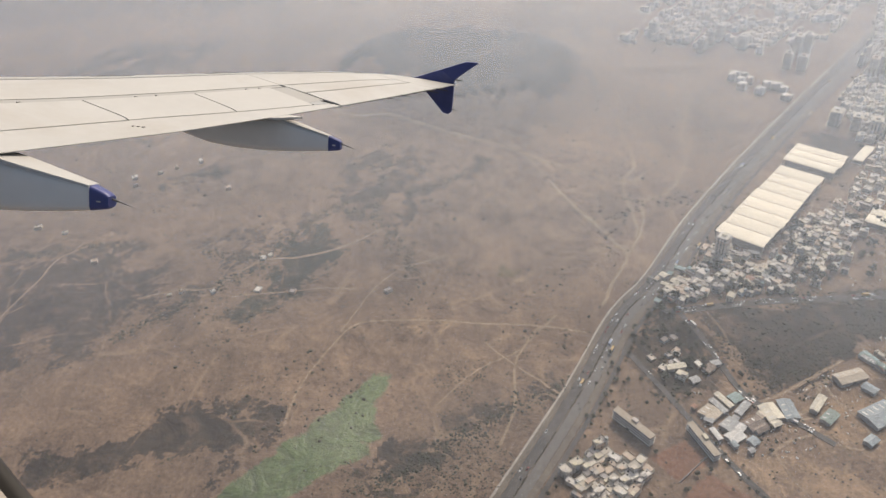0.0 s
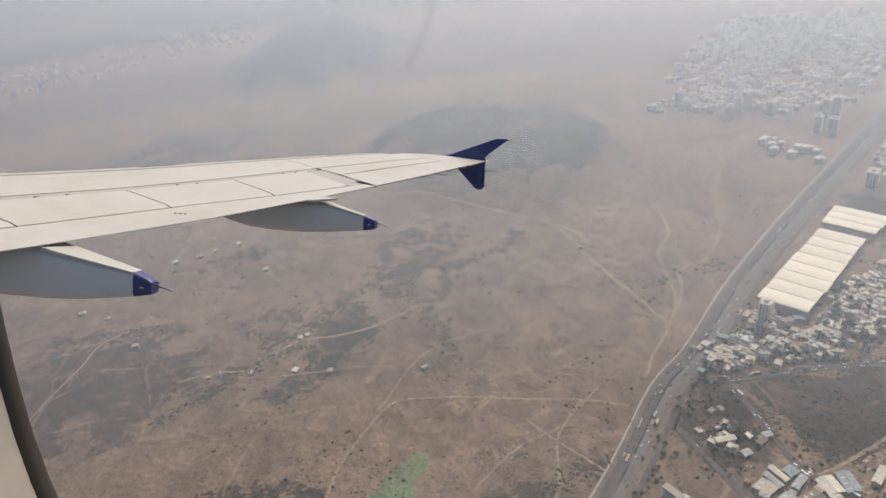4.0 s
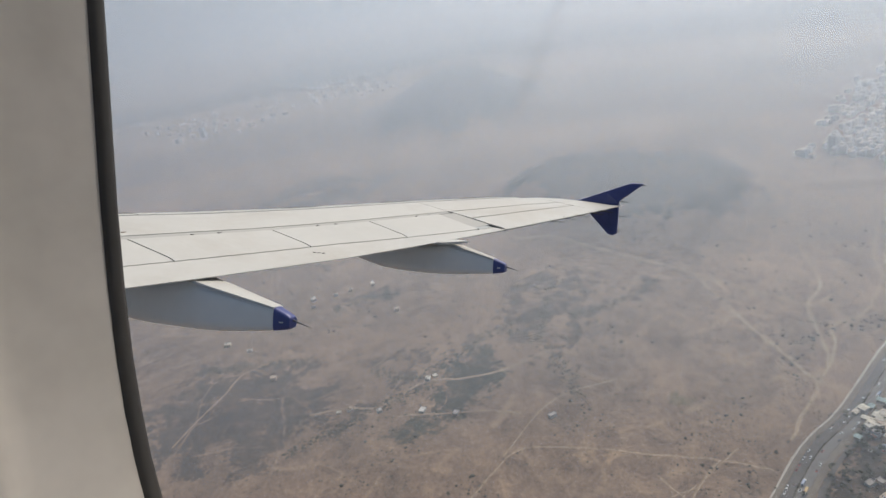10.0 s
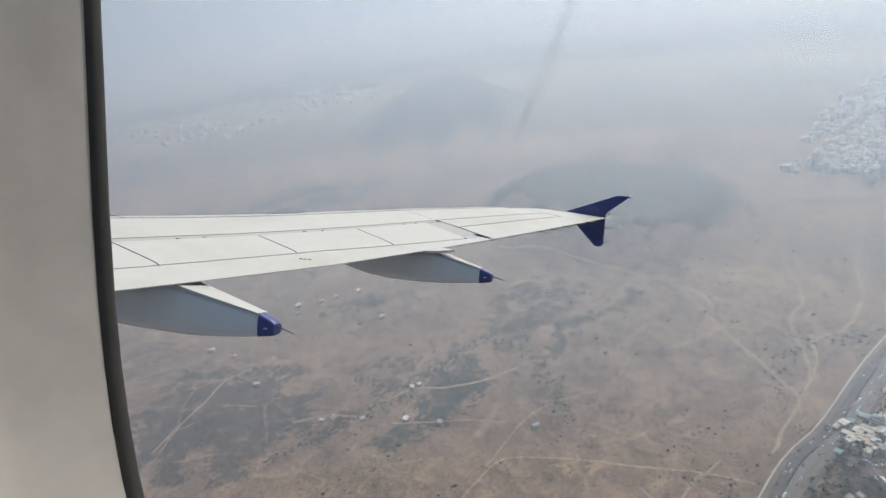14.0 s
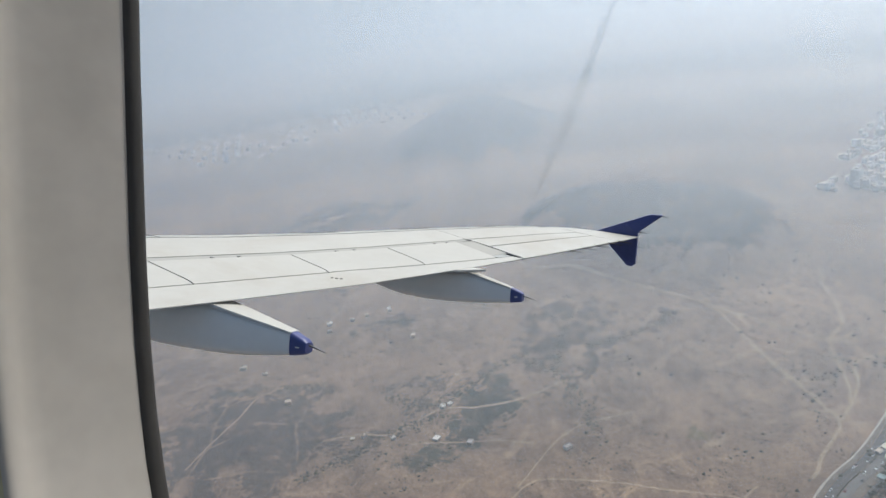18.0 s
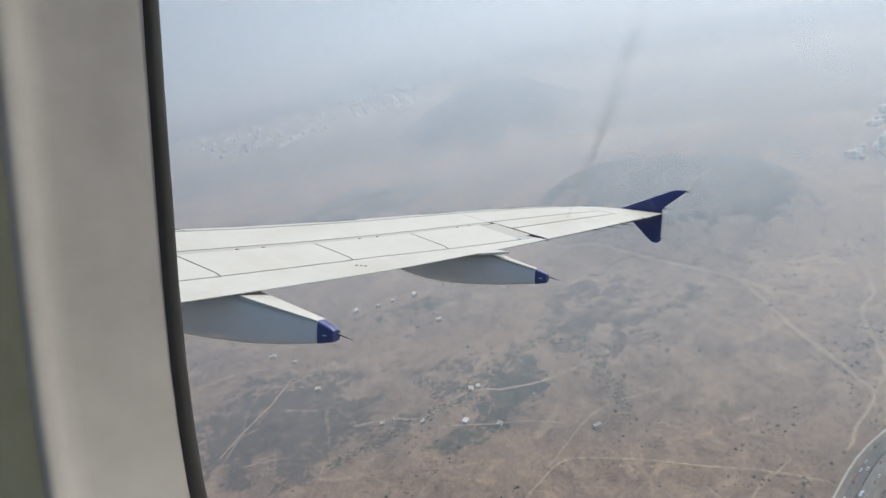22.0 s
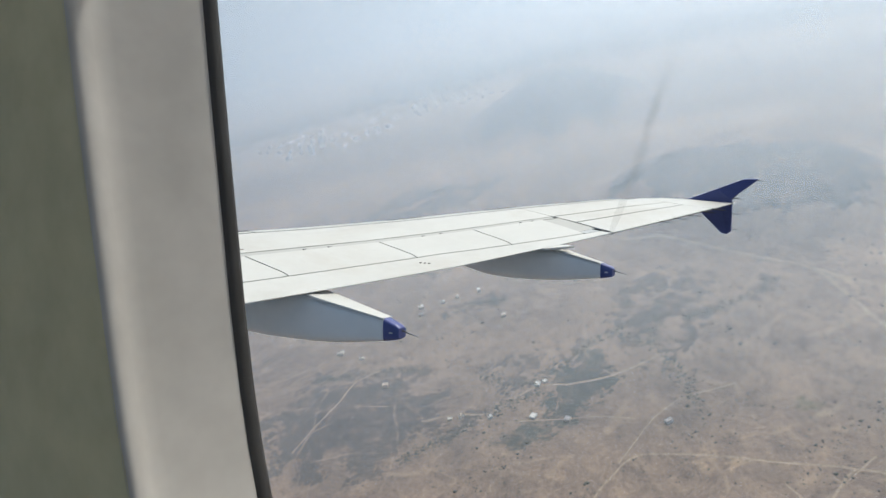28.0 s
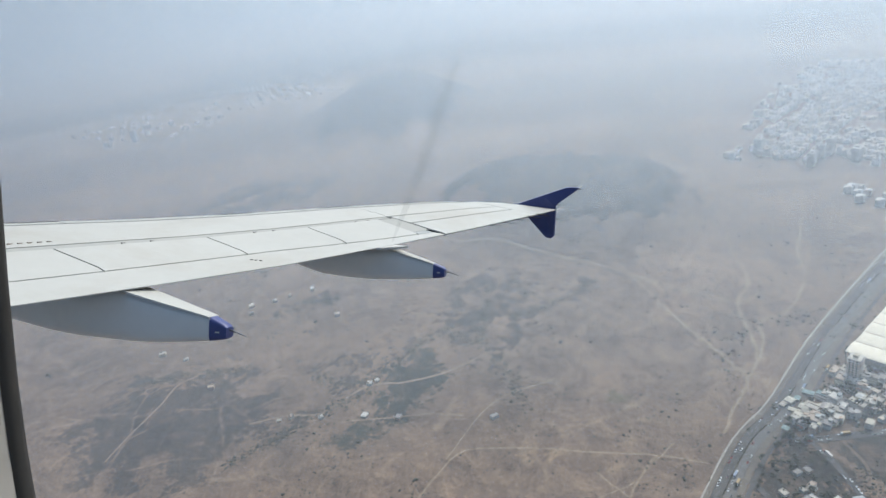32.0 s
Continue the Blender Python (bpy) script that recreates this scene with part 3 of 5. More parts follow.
field("meadow", [(542, -106), (557, -166), (543, -171), (495, -134), (484, -115), (490, -78), (525, -79)], CROP, 0.35, "green crop field inside a hedge")
field("meadow", [(548, 11), (573, -22), (549, -38), (532, -9)], CROP, 0.40, "small dark green crop plot")
field("meadow", [(334, -301), (343, -346), (310, -363), (283, -321)], CROP, 0.30, "dull green field beside the road")
field("burnt_field", [(532, 201), (540, 168), (502, 140), (461, 102), (424, 76), (421, 97), (431, 127), (433, 152), (419, 179), (444, 212), (503, 223)], BURNT, 0.35, "black burnt stubble field")
field("burnt_field", [(413, 183), (429, 127), (408, 114), (376, 95), (346, 99), (318, 149), (321, 199), (382, 184)], BURNT, 0.40, "coal-black burnt field with a ragged edge")
field("burnt_field", [(540, 155), (542, 111), (513, 89), (501, 95), (499, 123)], BURNT, 0.35, "small black burnt field beside a lane")

# ---- roads ----
def road(name, pts, width, mat, z, label, category="road", rag=0.0, step=18.0):
    ob = solid(name, strip(pts, width, z, 0.3, rag, step=step).mesh(name, mat), label, category, kind="structure")
    return ob


highway = road("highway", HIGHWAY, 9.5, ASPHALT_PALE, 0.80, "grey asphalt dual carriageway with a dusty verge")
for shift, width, mat, nm in ((11.5, 9.5, ASPHALT, "carriageway"), (19.5, 5.0, VERGE, "verge"), (23.0, 2.4, PALE, "kerb_strip"), (5.8, 1.6, VERGE, "median"), (-8.5, 6.5, VERGE, "verge"), (-15.5, 5.0, ASPHALT, "service_lane")):
    part(nm, strip(HIGHWAY, width, 0.78 if nm in ("carriageway", "service_lane") else 0.84, 0.3, 0.04 if mat == VERGE else 0.22 if mat == PALE else 0.0, shift).mesh(nm, mat), highway)
dash = Shape()
for lane in (-0.0, 11.5):
    ln = smooth_line(HIGHWAY, 12)
    for a, b in zip(ln[:-1:1], ln[1::1]):
        d = Vector((b[0] - a[0], b[1] - a[1])).normalized()
        n = Vector((-d.y, d.x)) * lane
        m = Matrix.Translation((a[0] + n.x, a[1] + n.y, 0.81 + hill(*a))) @ Matrix.Rotation(math.atan2(d.y, d.x), 4, "Z")
        dash.box(0, -0.08, 0, 3.0, 0.08, 0.02, m)
tagged(part("lane_marking", dash.mesh("lane_marking", CONC), highway, "worn dashed lane marking"), kind="stuff")
road("cross_road", CROSS_ROAD, 11, ASPHALT, 0.66, "grey two-lane road along the scrub")
road("diagonal_road", DIAG_ROAD, 8, ASPHALT, 0.68, "narrow straight asphalt road")
road("town_street", STREET, 22, ASPHALT, 0.70, "broad grey street into the town")
road("lane", LANE, 6.5, ASPHALT, 0.72, "dark tree-lined lane", rag=0.08)
road("lane", LANE_TWO, 6.5, ASPHALT, 0.74, "narrow asphalt lane past the factories", rag=0.08)
for k, (line, w) in enumerate(((TRACKA, 3), (TRACKB, 4), (TRACKC, 4), (TRACKD, 9), (TRACKE, 7), (TRACKF, 2.5), (TRACKG, 4), (TRACKH, 3), (TRACKI, 4), (TRACKJ, 6), (TRACKK, 5), (TRACKL, 5), (TRACKM, 6), (TRACKN, 4), (TRACKO, 3), (TRACKP, 4), (TRACKQ, 3), (TRACKR, 3), (TRACKS, 4), (TRACKT, 4), (TRACKU, 3), (TRACKV, 6), (TRACKW, 4), (TRACKX, 4), (TRACKY, 4), (TRACKZ, 3))):
    solid("dirt_track", track(line, max(w * 0.95, 2.9), 0.26 + 0.004 * k), "pale beaten dirt track", "track", kind="structure")


# ---- walls, trees and bushes ----
def compound_wall(line, h=2.0, w=0.5):
    ob = solid("compound_wall", strip(line, w, h, h + 0.2, step=6.0).mesh("compound_wall", CONC), "low weathered compound wall", "wall", "compound walls")
    return ob


for line in (WALL1, WALL2, WALL3, WALL4, WALL5, WALL6, WALL7, WALL8):
    compound_wall(line)


def blob(s, x, y, z, r, squash, rn):
    """A rough leaf clump of 20 faces, uneven."""
    t = 1.618
    base = [(-1, t, 0), (1, t, 0), (-1, -t, 0), (1, -t, 0), (0, -1, t), (0, 1, t), (0, -1, -t), (0, 1, -t), (t, 0, -1), (t, 0, 1), (-t, 0, -1), (-t, 0, 1)]
    tri = [(0, 11, 5), (0, 5, 1), (0, 1, 7), (0, 7, 10), (0, 10, 11), (1, 5, 9), (5, 11, 4), (11, 10, 2), (10, 7, 6), (7, 1, 8), (3, 9, 4), (3, 4, 2), (3, 2, 6), (3, 6, 8), (3, 8, 9), (4, 9, 5), (2, 4, 11), (6, 2, 10), (8, 6, 7), (9, 8, 1)]
    a = rn.uniform(0, 6.28)
    c, sn = math.cos(a), math.sin(a)
    vs = []
    for p in base:
        k = r / 1.9 * rn.uniform(0.65, 1.25)
        vs.append((x + (p[0] * c - p[1] * sn) * k, y + (p[0] * sn + p[1] * c) * k, z + p[2] * k * squash))
    s.add(vs, tri)


def tree_meshes(seed):
    rn = random.Random(seed)
    tr = Shape()
    ring = lambda x, y, z, r: [(x + r * math.cos(k * 1.047), y + r * math.sin(k * 1.047), z) for k in range(6)]
    tr.loft([ring(0, 0, -0.3, 0.32), ring(0.05, 0, 1.4, 0.22), ring(0.15, 0.1, 3.2, 0.14)])
    for k in range(5):
        a, l = k * 1.26 + rn.uniform(-0.3, 0.3), rn.uniform(1.4, 2.3)
        tr.loft([ring(0.1, 0.05, 2.2 + 0.15 * k, 0.1), ring(math.cos(a) * l, math.sin(a) * l, 3.8 + 0.2 * k, 0.04)])
    cr = Shape()
    for k in range(34):
        a, d, h = rn.uniform(0, 6.28), rn.random() ** 0.6 * 2.7, rn.uniform(2.9, 6.2)
        d *= 1.15 - abs(h - 4.2) / 3.4
        blob(cr, math.cos(a) * d, math.sin(a) * d, h, rn.uniform(0.55, 1.05), 0.75, rn)
    return tr.mesh("trunk", BARK), raw_mesh(cr, "crown", LEAF)


TREES = [tree_meshes(11 + k) for k in range(4)]


def tree(x, y, size, label="dusty dark green tree in the open ground"):
    tm, cm = TREES[rng.randrange(4)]
    ob = thing("tree", Matrix.Translation((x, y, hill(x, y))) @ Matrix.Rotation(rng.uniform(0, 6.28), 4, "Z") @ Matrix.Diagonal((size, size, size * rng.uniform(0.85, 1.1), 1)), label, "tree", "trees")
    part("trunk", tm, ob)
    part("crown", cm, ob)


for line, gap, lab in ((LANE[3:], 13, "dusty tree beside the lane"), (HEDGE2, 8, "dark tree in a field hedge"), (HEDGE1, 9, "dark tree in a field hedge"), (HEDGE5, 9, "dark tree at a field corner"), (HEDGE6, 10, "small tree on a ditch bank")):
    for x, y in smooth_line(line, gap):
        if rng.random() < 0.8:
            tree(x + rng.uniform(-4, 4), y + rng.uniform(-4, 4), rng.uniform(0.45, 0.95), lab)
for k in range(190):
    x, y = rng.uniform(690, 900), rng.uniform(100, 440)
    if depth(x, y, [(690, 440), (720, 420), (722, 100), (900, 60), (820, 330), (740, 430)]) > 0:
        tree(x, y, rng.uniform(1.0, 2.1), "dark tree between the settlement houses")
for k in range(95):
    x, y = rng.uniform(560, 720), rng.uniform(380, 540)
    if inside(x, y, [GARDEN_ONE]):
        tree(x, y, rng.uniform(0.6, 1.5), "dark tree in a walled garden")
for x, y in smooth_line([(p[0] - 13, p[1] - 16) for p in HIGHWAY[1:7]], 9):
    if rng.random() < 0.75:
        tree(x + rng.uniform(-3, 3), y + rng.uniform(-3, 3), rng.uniform(0.5, 1.1), "dusty roadside tree along the highway")
for k in range(45):
    x, y = rng.uniform(420, 640), rng.uniform(380, 560)
    tree(x, y, rng.uniform(0.5, 1.0), "dark tree beside the long blocks")
for k in range(90):
    x, y = rng.uniform(330, 720), rng.uniform(-330, 560)
    if noise.noise((x / 70, y / 70, 1.0)) > 0.02:
        tree(x, y, rng.uniform(0.35, 0.8))


def bushes(name, count, box, keep, rmin, rmax, label, seed, plot=None):
    rn = random.Random(seed)
    s = Shape()
    n = 0
    while n < count:
        x, y = rn.uniform(box[0], box[1]), rn.uniform(box[2], box[3])
        n += 1
        if noise.noise((x / 90, y / 90, seed * 1.0)) * 0.9 + noise.noise((x / 25, y / 25, seed + 4.0)) * 0.5 > keep and not inside(x, y, CLEAR) and (plot is None or depth(x, y, plot) + 26 * noise.noise((x / 22, y / 22, 5.5)) > 0):
            r = rn.uniform(rmin, rmax) * (0.6 + rn.random() ** 3)
            blob(s, x, y, hill(x, y) + r * 0.25, r, 0.6, rn)
    solid(name, raw_mesh(s, name, LEAF), label, "bush", kind="stuff")


CLEAR = [[(532, 201), (540, 168), (424, 76), (346, 99), (318, 149), (321, 199), (503, 223)], [(542, -106), (557, -166), (484, -115), (490, -78)], [(412, 519), (478, 461), (447, 429), (366, 476)]]
bushes("shrubs", 13000, (250, 720, -450, 620), 0.04, 0.3, 1.1, "scattered dusty shrubs on dry grassland", 3)
bushes("thicket", 9000, (560, 960, -260, 480), 0.0, 0.7, 2.2, "dense grey-green thicket between the houses", 5)
bushes("dark_thorn_scrub", 18000, (550, 725, -100, 440), -0.12, 0.4, 1.5, "dense dark thorn scrub on burnt ground", 15, [(700, 420), (711, 274), (707, 110), (702, -87), (680, -41), (662, 105), (645, 196), (611, 273), (582, 290), (566, 323), (566, 363)])
bushes("pond_scrub", 9000, (450, 640, 560, 800), 0.28, 0.3, 1.0, "dark scrub and reeds round the pond", 16)
bushes("open_scrub", 15000, (470, 1250, 380, 1300), 0.08, 0.3, 1.0, "scattered low scrub on the open slopes", 12)
bushes("thorn_trees", 2600, (430, 800, 360, 1000), 0.12, 0.9, 1.8, "scattered round thorn trees on the dry slopes", 19)
bushes("far_scrub", 12000, (900, 2400, 200, 1500), 0.02, 0.8, 2.2, "far dark scrub on the slopes", 8)
drape("hill_scrub", [(1600, 880), (1590, 799), (1630, 715), (1590, 599), (1500, 440), (1400, 395), (1320, 410), (1260, 470), (1240, 540), (1280, 640), (1350, 760), (1450, 850)], HILLSCRUB, "dark scrub over the flat-topped hill", 10.0, 3.0)
drape("hill_scrub", [(1985, 1090), (2060, 1260), (2230, 1350), (2420, 1300), (2520, 1130), (2480, 940), (2330, 830), (2150, 860), (2030, 950)], HILLSCRUB, "dark scrub over a far hill", 24.0, 8.0)
GULLIES = [[(719, 1087), (752, 1039), (799, 991), (820, 950), (842, 920)], [(887, 1014), (862, 943), (918, 896), (966, 860), (985, 828)], [(970, 827), (943, 785), (1045, 780), (1116, 773)], [(950, 785), (892, 760), (840, 737), (805, 731)],
           [(1071, 1128), (1103, 1088), (1105, 1028)], [(478, 770), (523, 702), (560, 640), (600, 560)], [(1266, 1240), (1305, 1149), (1336, 1054), (1327, 950)]]
DITCHES = [[(1006, 737), (1024, 687), (1061, 643), (1100, 605)], [(1595, 1445), (1651, 1378), (1708, 1307), (1704, 1218)], [(895, 1279), (910, 1203), (925, 1128)]]
for k, gl in enumerate(GULLIES + DITCHES):
    rn = random.Random(60 + k)
    s = Shape()
    for x, y in smooth_line(gl, 1.6):
        for q in range(5):
            w = rn.gauss(0, 6 + 5 * noise.noise((x / 60, y / 60, 3.0)))
            px, py = x + rn.gauss(0, 6), y + w
            r = rn.uniform(0.5, 1.5) * (0.7 + rn.random() ** 3)
            blob(s, px, py, hill(px, py) + 0.3 * r, r, 0.5, rn)
    solid("gully_bed", track(gl, 44 + 10 * (k % 3), 0.02 + 0.004 * k, 7.0, THIN, "gully_bed", 0.62), "dark dry gully bed", "gully", kind="structure")
    solid("gully_scrub", raw_mesh(s, "gully_scrub", LEAF), "dark scrub along a dry gully", "scrub", kind="stuff")
rn = random.Random(77)
s = Shape()
for x, y in smooth_line([(p[0] + 3.7, p[1] + 4.5) for p in HIGHWAY], 1.5):
    if noise.noise((x / 30, y / 30, 2.0)) > -0.15:
        blob(s, x + rn.uniform(-0.5, 0.5), y + rn.uniform(-0.5, 0.5), 1.1, rn.uniform(0.4, 1.1), 0.8, rn)
solid("median_hedge", raw_mesh(s, "median_hedge", LEAF), "dusty oleander hedge on the highway median", "hedge", kind="stuff")
for line, sd in ((HEDGE1, 21), (HEDGE2, 22), (HEDGE3, 23), (HEDGE4, 24), (HEDGE5, 25), (HEDGE6, 26)):
    rn = random.Random(sd)
    s = Shape()
    for x, y in smooth_line(line, 1.1):
        blob(s, x + rn.uniform(-2.2, 2.2), y + rn.uniform(-2.2, 2.2), 0.6, rn.uniform(0.6, 1.5), 0.7, rn)
    solid("hedge", raw_mesh(s, "hedge", LEAF), "straggling dark hedge along a ditch", "hedge", kind="stuff")


# ---- sheds and halls ----
def shed(colour, x, y, length, width, turn, height):
    """A gabled factory shed: walls, two ribbed roof sheets, ridge, door and skylights."""
    length, width = max(length, 5.0), max(width, 5.0)
    ob = thing("shed", Matrix.Translation((x, y, 0)) @ Matrix.Rotation(radians(turn), 4, "Z"), "%s sheet-roofed factory shed with plain walls" % {"rust": "rust-red", "hall": "cream"}.get(colour, colour), "shed", "factory sheds")
    if width > length:
        ob.matrix_world = ob.matrix_world @ Matrix.Rotation(math.pi / 2, 4, "Z")
        length, width = width, length
    rise = min(2.2, width * 0.11)
    e = height - rise * 0.5
    a, b = length / 2, width / 2
    w = Shape().loft([[(-a + 0.3, -b + 0.3, -0.3), (-a + 0.3, b - 0.3, -0.3), (-a + 0.3, b - 0.3, e), (-a + 0.3, 0, e + rise), (-a + 0.3, -b + 0.3, e)],
                      [(a - 0.3, -b + 0.3, -0.3), (a - 0.3, b - 0.3, -0.3), (a - 0.3, b - 0.3, e), (a - 0.3, 0, e + rise), (a - 0.3, -b + 0.3, e)]])
    part("walls", w.mesh("walls", CONC if colour != "blue" else SHEETS["grey"]), ob)
    ribs = max(6, min(26, int(length / 1.3)))
    for side in (-1, 1):
        s = Shape()
        prof = []
        for k in range(ribs + 1):
            px = -a + length * k / ribs
            prof += [(px - 0.28, 0.0), (px - 0.16, 0.14), (px + 0.16, 0.14), (px + 0.28, 0.0)]
        top = [[(px, 0.0, e + rise + 0.1 + pz) for px, pz in prof], [(px, side * (b + 0.4), e + 0.02 + pz) for px, pz in prof], [(px, side * (b + 0.4), e - 0.1) for px, pz in prof]]
        s.loft(top, caps=False, closed=False)
        part("roof_sheet", s.mesh("roof_sheet", SHEETS[colour]), ob)
    part("ridge_cap", Shape().box(-a, -0.3, e + rise + 0.1, a, 0.3, e + rise + 0.32).mesh("ridge_cap", SHEETS[colour]), ob)
    part("sliding_door", Shape().box(-1.8, -b + 0.1, 0, 1.8, -b + 0.3, min(4.0, e - 0.6)).mesh("sliding_door", DOORM), ob)
    if length > 15:
        for k in range(int(length / 7)):
            px = -a + 3.5 + 7 * k
            part("skylight", Shape().add([(px - 0.6, b * 0.25, e + rise * 0.75 + 0.34), (px + 0.6, b * 0.25, e + rise * 0.75 + 0.34), (px + 0.6, b * 0.8, e + rise * 0.2 + 0.34), (px - 0.6, b * 0.8, e + rise * 0.2 + 0.34),
                                          (px - 0.6, b * 0.25, e + rise * 0.75 + 0.2), (px + 0.6, b * 0.25, e + rise * 0.75 + 0.2), (px + 0.6, b * 0.8, e + rise * 0.2 + 0.2), (px - 0.6, b * 0.8, e + rise * 0.2 + 0.2)],
                                         [(0, 1, 2, 3), (0, 4, 5, 1), (1, 5, 6, 2), (2, 6, 7, 3), (3, 7, 4, 0)]).mesh("skylight", SHEETS["white"]), ob)
    return ob


shed("cream", 546, 192, 27, 12, -72, 7)
shed("cream", 536, 188, 30, 11, -75, 7)
shed("cream", 557, 166, 23, 13, -69, 7)
shed("white", 589, 191, 22, 24, -62, 5)
shed("blue", 573, 176, 21, 9, -69, 7)
shed("blue", 604, 211, 11, 27, -62, 7)
shed("cream", 612, 192, 25, 22, -76, 7)
shed("cream", 582, 217, 13, 16, -75, 7)
shed("grey", 617, 158, 7, 27, -72, 5)
shed("cream", 623, 146, 11, 25, -60, 7)
shed("grey", 593, 157, 9, 18, -69, 5)
shed("cream", 577, 151, 9, 15, -63, 7)
shed("grey", 639, 140, 8, 10, -57, 5)
shed("grey", 641, 130, 11, 13, -60, 5)
shed("blue", 649, 112, 24, 7, -68, 7)
shed("rust", 632, 108, 11, 21, -60, 7)
shed("blue", 630, 118, 6, 18, -57, 7)
shed("grey", 648, 104, 9, 12, -75, 5)
shed("rust", 630, 95, 7, 8, -64, 7)
shed("cream", 635, 58, 7, 17, -55, 7)
shed("blue", 627, 65, 7, 16, -53, 7)
shed("grey", 656, 59, 9, 13, -61, 5)
shed("cream", 599, 39, 9, 25, -56, 7)
shed("cream", 609, 19, 17, 10, -69, 7)
shed("cream", 590, 19, 12, 13, -61, 7)
shed("cream", 597, 10, 10, 13, -61, 7)
shed("cream", 599, -1, 11, 19, -57, 7)
shed("grey", 583, 15, 10, 10, -61, 5)
shed("blue", 624, 42, 8, 14, -60, 7)
shed("blue", 621, 6, 9, 10, -50, 7)
shed("grey", 608, 29, 7, 15, -53, 5)
shed("grey", 670, -13, 13, 13, -71, 5)
shed("grey", 651, -43, 8, 13, -43, 5)
shed("blue", 648, -80, 12, 18, -46, 7)
shed("grey", 662, -88, 12, 16, -48, 5)
shed("cream", 651, -95, 12, 12, -58, 7)
shed("green", 637, -100, 16, 13, -51, 7)
shed("blue", 637, -121, 7, 16, -54, 7)
shed("grey", 644, -57, 11, 15, -40, 5)
shed("grey", 628, -79, 8, 9, -53, 5)
shed("cream", 609, -85, 10, 8, -60, 7)
shed("blue", 629, -18, 10, 10, -54, 7)
shed("grey", 600, 246, 8, 16, -59, 5)
shed("green", 576, 233, 6, 40, -60, 7)
shed("white", 581, 221, 20, 11, -59, 5)
shed("cream", 571, 215, 15, 18, -69, 7)
shed("white", 478, 37, 9, 5, -72, 5)
shed("white", 464, 37, 5, 4, -69, 5)
shed("white", 474, 101, 4, 5, -56, 5)
shed("white", 566, -10, 6, 7, -54, 5)
shed("grey", 538, 240, 12, 6, -69, 5)
shed("rust", 509, 233, 16, 14, -80, 7)
shed("cream", 548, -271, 20, 5, -58, 7)
shed("blue", 529, -301, 36, 22, -52, 7)
shed("blue", 517, -305, 37, 13, -60, 7)
shed("white", 487, -282, 21, 15, -61, 7)
shed("grey", 506, -308, 7, 16, -59, 7)
shed("white", 351, -326, 7, 10, -56, 7)
shed("cream", 430, -379, 12, 14, -54, 7)
shed("cream", 425, -386, 12, 3, -58, 7)
shed("blue", 397, -424, 5, 3, -51, 7)
shed("cream", 687, -317, 29, 19, -57, 7)
shed("cream", 646, -304, 14, 34, -54, 7)
shed("cream", 666, -319, 31, 11, -70, 7)
shed("grey", 728, -389, 22, 37, -64, 7)
shed("tan", 542, 434, 17, 17, -54, 5)
shed("grey", 550, 423, 6, 21, -64, 5)
shed("cream", 557, 415, 6, 22, -64, 5)
shed("teal", 559, 403, 13, 11, -63, 5)
shed("grey", 525, 420, 17, 14, -55, 5)
shed("white", 511, 420, 17, 13, -62, 5)
shed("white", 521, 411, 9, 8, -46, 5)
shed("white", 515, 437, 5, 15, -74, 5)
shed("grey", 544, 401, 21, 7, -48, 6)
shed("brown", 525, 396, 19, 14, -66, 5)
shed("blue", 502, 424, 5, 8, -74, 5)
shed("blue", 504, 405, 9, 9, -60, 5)
shed("brown", 518, 393, 14, 9, -67, 5)
shed("cream", 538, 375, 17, 21, -79, 5)
shed("blue", 540, 357, 14, 25, -89, 5)
shed("cream", 523, 376, 10, 7, -72, 5)
shed("cream", 544, 326, 25, 8, -44, 6)
shed("green", 527, 322, 19, 11, -53, 5)
shed("blue", 526, 273, 35, 24, -68, 6)
shed("blue", 496, 297, 13, 9, -59, 5)
shed("blue", 560, 266, 10, 14, -55, 5)
shed("teal", 603, 246, 11, 16, -65, 5)
shed("grey", 533, 438, 9, 6, -128, 5)
shed("rust", 551, 447, 5, 5, -51, 5)
shed("grey", 493, 411, 6, 4, -65, 5)
shed("tan", 535, 386, 6, 8, -57, 5)
shed("grey", 532, 413, 8, 6, -49, 5)
shed("cream", 607, 449, 21, 7, -83, 6)
shed("grey", 587, 435, 10, 8, -71, 5)
shed("brown", 602, 415, 13, 9, -55, 5)
shed("grey", 609, 406, 10, 7, -82, 5)
shed("tan", 577, 278, 32, 15, -77, 6)
shed("rust", 588, 238, 11, 10, -74, 5)


